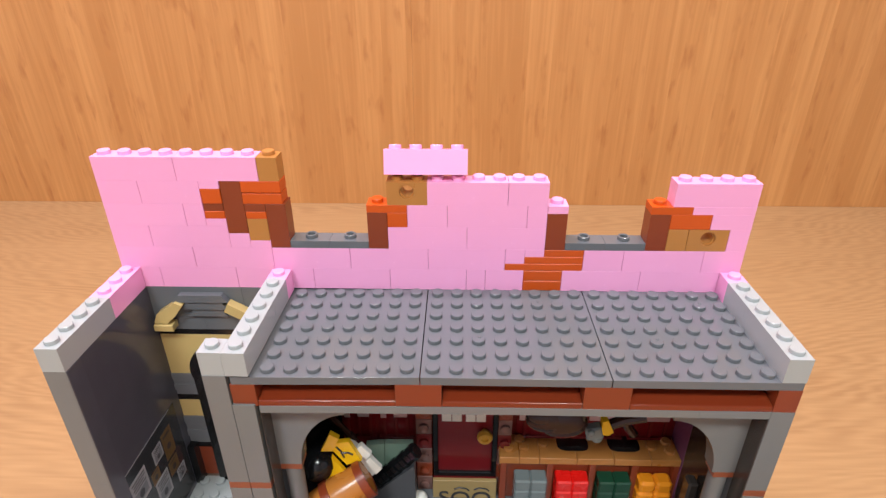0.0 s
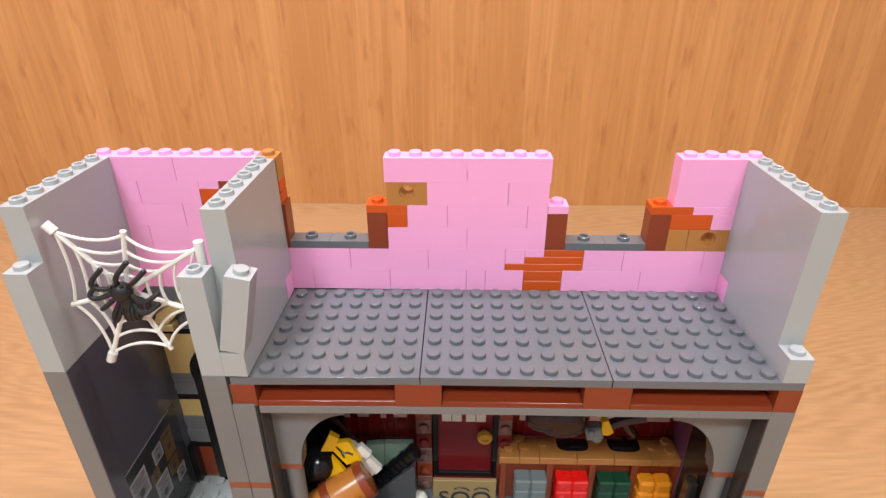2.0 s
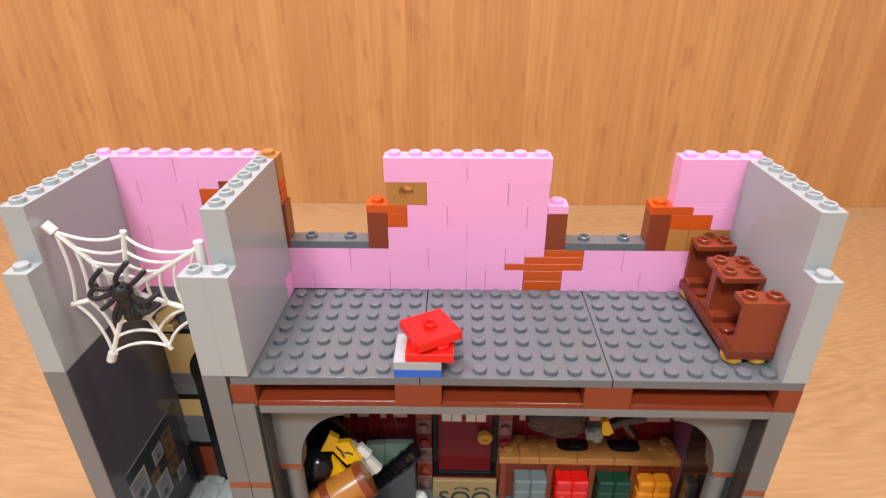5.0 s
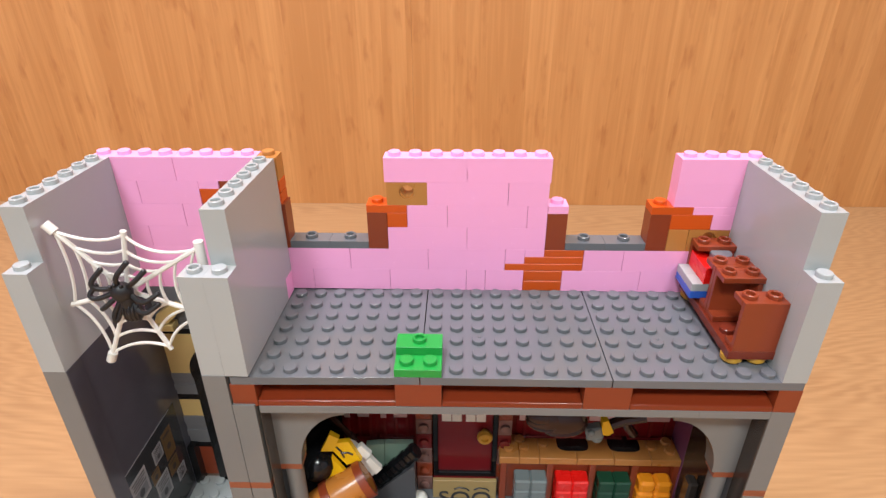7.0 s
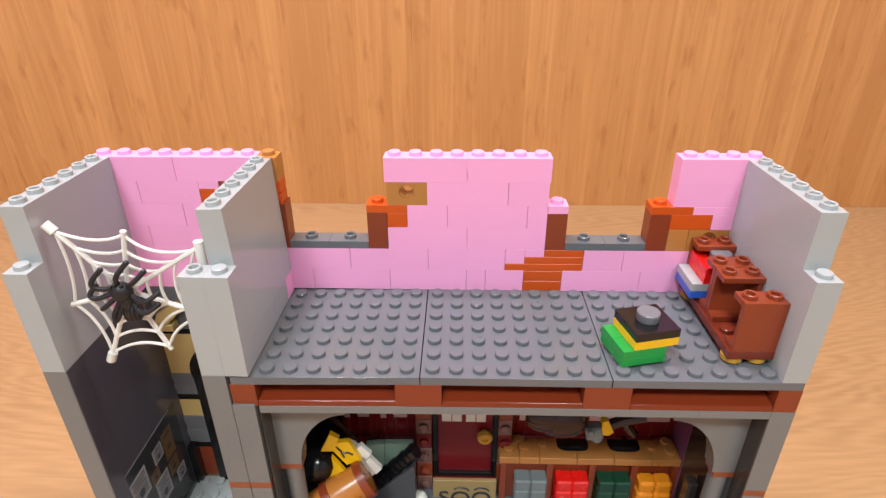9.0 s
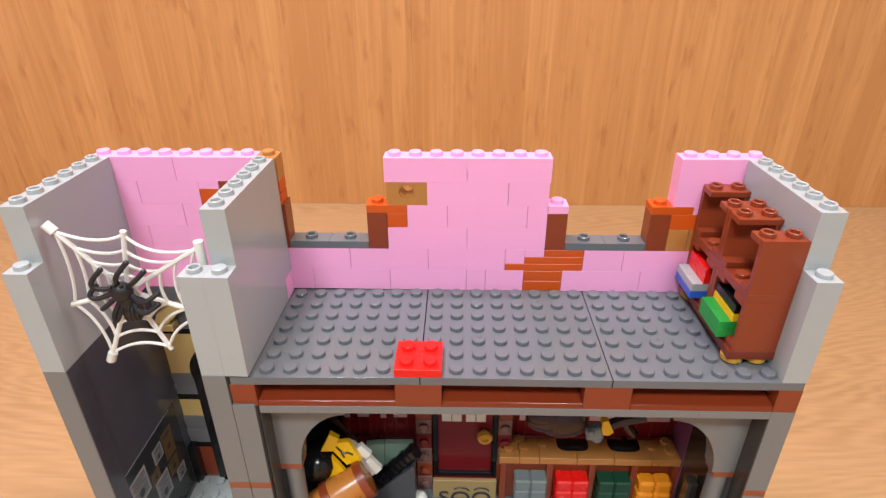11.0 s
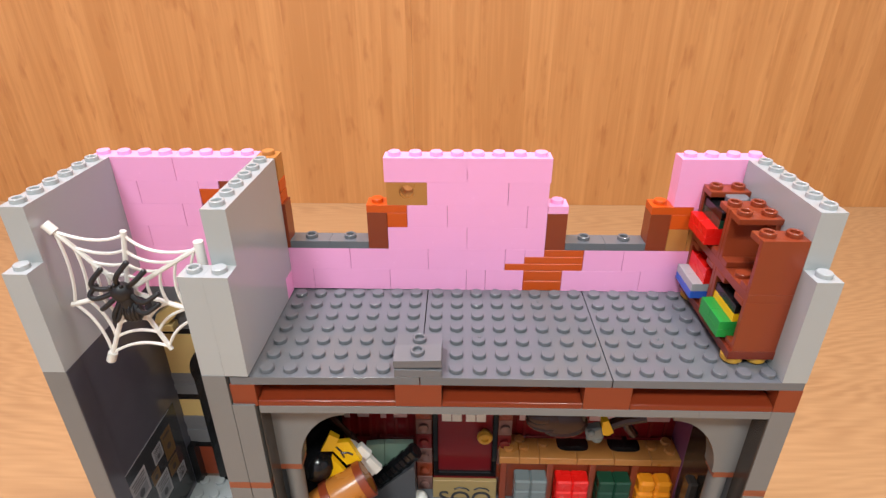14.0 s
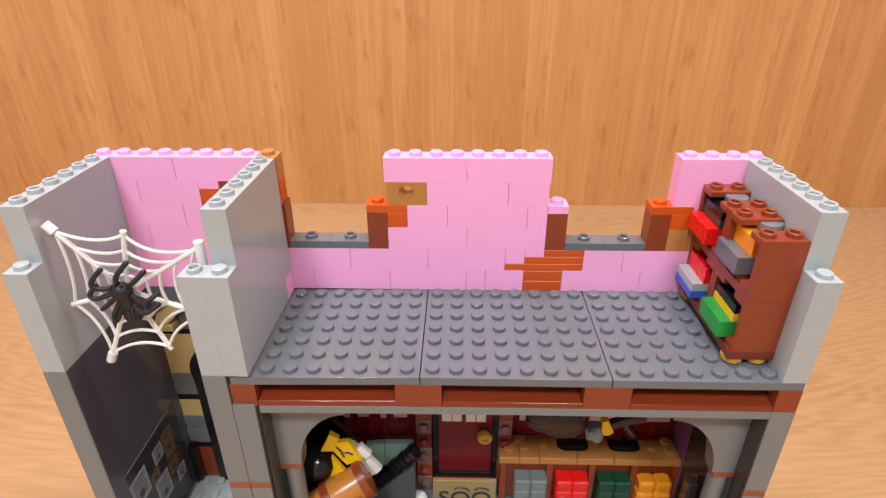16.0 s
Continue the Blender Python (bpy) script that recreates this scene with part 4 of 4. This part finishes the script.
    ornament = in_house("yellow_ornament", lambda bm: prism_y(bm, [(2.35, -8.0), (2.94, -6.74), (3.41, -7.07), (2.97, -7.98)], 3.3, 3.6), YELLOW, "yellow curved ornament")
    under("plate", lambda bm: prism_y(bm, [(2.87, -7.91), (3.2, -7.5), (3.88, -7.4), (4.49, -8.79), (3.64, -9.11)], 3.42, 3.72), YELLOW, ornament)
    under("curl", lambda bm: prism_y(bm, [(2.94, -8.26), (3.25, -8.75), (3.62, -9.4), (3.43, -9.7), (2.72, -10.05), (2.53, -9.8), (2.85, -9.4), (2.98, -8.98)], 3.12, 3.4), YELLOW, ornament)
    for dark_mark in ([(3.2, 3.4, -7.75), (3.45, 3.4, -8.1), (3.55, 3.4, -8.5)], [(3.4, 3.4, -8.2), (3.8, 3.4, -8.15), (4.05, 3.4, -8.3)]):
        under("mark", lambda bm: tube(bm, dark_mark, 0.06, 6), UMBER, ornament)
    axis = Matrix.Translation((3.2, 2.44, -10.42)) @ Matrix.Rotation(radians(24), 4, "Z") @ Matrix.Rotation(radians(-23), 4, "Y")
    def barrel(bm, parts):
        for prof in parts:
            lathe(bm, prof, 0, 0, 0, 26, "X")
        bm.transform(axis)
    cask = in_house("barrel", lambda bm: barrel(bm, [[(0.0, -1.9), (0.85, -1.9), (1.0, -1.0), (1.05, 0.0), (1.0, 1.0), (0.92, 1.9), (0.0, 1.9)]]), CASK, "nougat toy barrel lying on its side")
    for x in (-0.35, 1.7):
        under("band", lambda bm: barrel(bm, [[(0.98, x - 0.24), (1.1, x - 0.22), (1.1, x + 0.22), (0.98, x + 0.24)]]), BROWN, cask, "brown band")
    under("tap", lambda bm: (lathe(bm, [(0.0, -0.9), (0.34, -0.9), (0.34, -1.35), (0.0, -1.35)], 0.9, 0, 0, 14, "Y"), bm.transform(axis)), CASK, cask)
    in_house("barrel_rack", lambda bm: add_box(bm, 2.2, 2.0, floor, 4.9, 3.2, -11.4, 0.03), BROWN)
    in_house("white_ornament", lambda bm: [ball(bm, x, 5.6, z, 0.5, 0.5, 0.45, 14, 8) for x, z in ((6.2, -14.3), (6.9, -14.2), (7.4, -14.4))], WHITE, "white rounded pieces")
    # hanging tool under the ceiling
    def bag(bm):
        for x, z, rx, rz in ((14.5, -6.3, 1.2, 0.75), (15.3, -6.5, 1.35, 0.95), (14.1, -6.0, 0.8, 0.5)):
            ball(bm, x, 4.2, z, rx, 0.6, rz, 22, 12)
    in_house("hanging_bag", bag, SMOKE, "smoky brown rounded hanging goods")
    def head(bm):
        add_box(bm, -0.5, 3.7, -0.42, 0.42, 4.3, 0.4, 0.1)
        ball(bm, 0.05, 4.0, -0.5, 0.32, 0.32, 0.3, 14, 8)
        ball(bm, -0.2, 3.68, 0.22, 0.2, 0.16, 0.2, 14, 8)
        bm.transform(Matrix.Translation((16.98, 0, -6.85)) @ Matrix.Rotation(radians(-14), 4, "Y"))
    in_house("hanging_tool_head", head, TEAL_GREY, "bluish grey head of the hanging tool")
    in_house("tool_ring", lambda bm: prism_y(bm, [(17.3, -6.9), (17.7, -6.95), (17.92, -6.7), (17.55, -5.9), (17.25, -6.0)], 3.75, 4.2), YELLOW)
    in_house("tool_handle", lambda bm: (tube(bm, [(17.8, 4.2, -6.6), (18.6, 4.2, -6.2), (19.6, 4.2, -6.0)], 0.3, 10), tube(bm, [(18.55, 4.3, -5.9), (18.75, 4.3, -6.7), (19.2, 4.3, -7.35)], 0.26, 10)), DARK_BROWN, "dark brown handle")
    in_house("tool_hook", lambda bm: tube(bm, [(16.3, 4.0, -6.8), (16.3, 4.0, -2.0)], 0.12, 8), BLACK)
    # purple and dark panels beside the counter
    in_house("side_panel", lambda bm: add_box(bm, 22.94, 5.6, floor, 23.0, 7.6, -2.2, 0.02), PURPLE)
    in_house("small_ornament", lambda bm: add_box(bm, 22.3, 3.2, floor, 22.86, 4.0, -9.9, 0.12), UMBER)
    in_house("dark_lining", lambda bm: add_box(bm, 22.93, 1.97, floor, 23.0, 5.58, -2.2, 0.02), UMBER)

    # stairwell: banded far wall, landing plate, posters on the black side wall
    for x0, x1 in ((-7, -4.2), (-4.2, -1.9), (-1.9, 0.0)):
        b("stairwell_brick", x0, x1, 7, 8, -2.75, 0, DARK_GREY)
    for z0, z1, mat in ((-3.1, -2.75, BLACK), (-5.9, -3.1, TAN), (-7.9, -7.5, BLACK), (-9.2, -7.9, TAN), (-11.8, -11.4, BLACK), (-14.2, -11.8, BROWN)):
        b("stairwell_brick", -7, 0, 7, 8, z0, z1, mat)
    for top, low in ((-5.9, -7.5), (-9.2, -11.4)):
        n = 4
        for k in range(n):
            h = (top - low) / n
            b("ribbed_brick", -7, 0, 6.92 + 0.08 * (k % 2), 8, top - h * (k + 1), top - h * k, STEEL_GREY)
    in_house("round_opening", lambda bm: lathe(bm, [(0.0, 0.0), (1.95, 0.0), (1.95, 0.25), (0.0, 0.25)], -3.75, 6.75, -5.55, 36, "Y"), BLACK, "black round-topped opening")
    b("stairwell_post", -5.58, -1.0, 6.7, 7.0, -14.4, -5.6, BLACK)
    in_house("stair_bracket", lambda bm: prism_y(bm, [(-6.75, -1.95), (-6.5, -1.4), (-5.4, -0.66), (-5.0, -0.85), (-5.5, -1.5), (-6.05, -2.0)], 6.4, 6.95), TAN, "tan angled bracket")
    in_house("stair_bracket", lambda bm: add_box(bm, -6.8, 6.3, -2.45, -5.75, 6.95, -2.05, 0.03), TAN)
    in_house("stair_bracket", lambda bm: prism_y(bm, [(-2.8, -1.2), (-2.55, -0.7), (-1.2, -1.5), (-1.5, -1.95)], 6.4, 6.95), TAN, "tan angled bracket")
    for k in range(3):
        in_house("stair_beam", lambda bm: prism_y(bm, [(-5.2 + 0.3 * k, -0.3 - 0.5 * k), (-2.9 - 0.1 * k, -0.3 - 0.5 * k), (-2.6 - 0.1 * k, -0.75 - 0.5 * k), (-5.6 + 0.3 * k, -0.75 - 0.5 * k)], 6.6 + 0.1 * k, 6.98), DARK_GREY)
    b("landing_plate", -7, -1, 2, 7, floor, -14.4, LIGHT_GREY, [(i + 0.5, j + 0.5) for i in range(6) for j in range(5)])
    b("stairwell_post", -7.0, -6.55, 6.4, 6.98, -14.4, -11.3, BLACK)
    poster = in_house("poster", lambda bm: add_box(bm, -7.0, 0.4, -14.0, -6.975, 6.3, -7.5, 0), POSTER_BLACK, "dark poster with thin pale border and small papers")
    for y0, z0, y1, z1 in ((0.4, -7.54, 5.7, -7.5), (0.4, -14.0, 0.44, -7.5)):
        under("border", lambda bm: add_box(bm, -6.976, y0, z0, -6.966, y1, z1, 0), PAPER, poster)
    for y0, z1, y1, z0 in ((0.96, -8.33, 2.5, -10.1), (2.8, -10.35, 4.15, -12.1), (3.3, -8.4, 4.25, -9.4), (4.85, -11.55, 5.75, -12.45)):
        sheet = under("paper", lambda bm: add_box(bm, -6.974, y0, z0, -6.962, y1, z1, 0), PAPER, poster, "small grey printed paper")
        w, h = y1 - y0, z1 - z0
        under("picture", lambda bm: add_box(bm, -6.961, y0 + 0.12 * w, z0 + 0.12 * h, -6.957, y1 - 0.12 * w, z0 + 0.5 * h, 0), STEEL_GREY, sheet)
        for k in range(4):
            zz = z1 - h * (0.1 + 0.1 * k)
            under("print_line", lambda bm: add_box(bm, -6.961, y0 + (0.1 + 0.06 * (k % 2)) * w, zz - 0.045 * h, -6.957, y1 - (0.1 + 0.13 * (k % 3 == 2)) * w, zz, 0), INK, sheet)
        under("print_figure", lambda bm: lathe(bm, [(0.0, -6.9565), (0.16 * w, -6.9565), (0.16 * w, -6.955), (0.0, -6.955)], 0, y0 + 0.5 * w, z0 + 0.31 * h, 12, "X"), INK, sheet)
    for y0, z1, y1, z0 in ((4.35, -8.3, 5.4, -10.2), (2.7, -9.5, 3.5, -10.3), (4.3, -10.4, 5.3, -11.4)):
        gilt = under("gilt_paper", lambda bm: add_box(bm, -6.974, y0, z0, -6.964, y1, z1, 0), OLD_GOLD, poster, "brown gilt paper")
        w, h = y1 - y0, z1 - z0
        under("print_figure", lambda bm: lathe(bm, [(0.0, -6.9635), (0.2 * w, -6.9635), (0.2 * w, -6.962), (0.0, -6.962)], 0, y0 + 0.5 * w, z0 + 0.4 * h, 12, "X"), INK, gilt)
        under("print_line", lambda bm: add_box(bm, -6.9635, y0 + 0.15 * w, z1 - 0.2 * h, -6.961, y1 - 0.15 * w, z1 - 0.12 * h, 0), INK, gilt)



room()
house, hb, hown = toy_house()
shop(hb, hown)
stages()
motions()
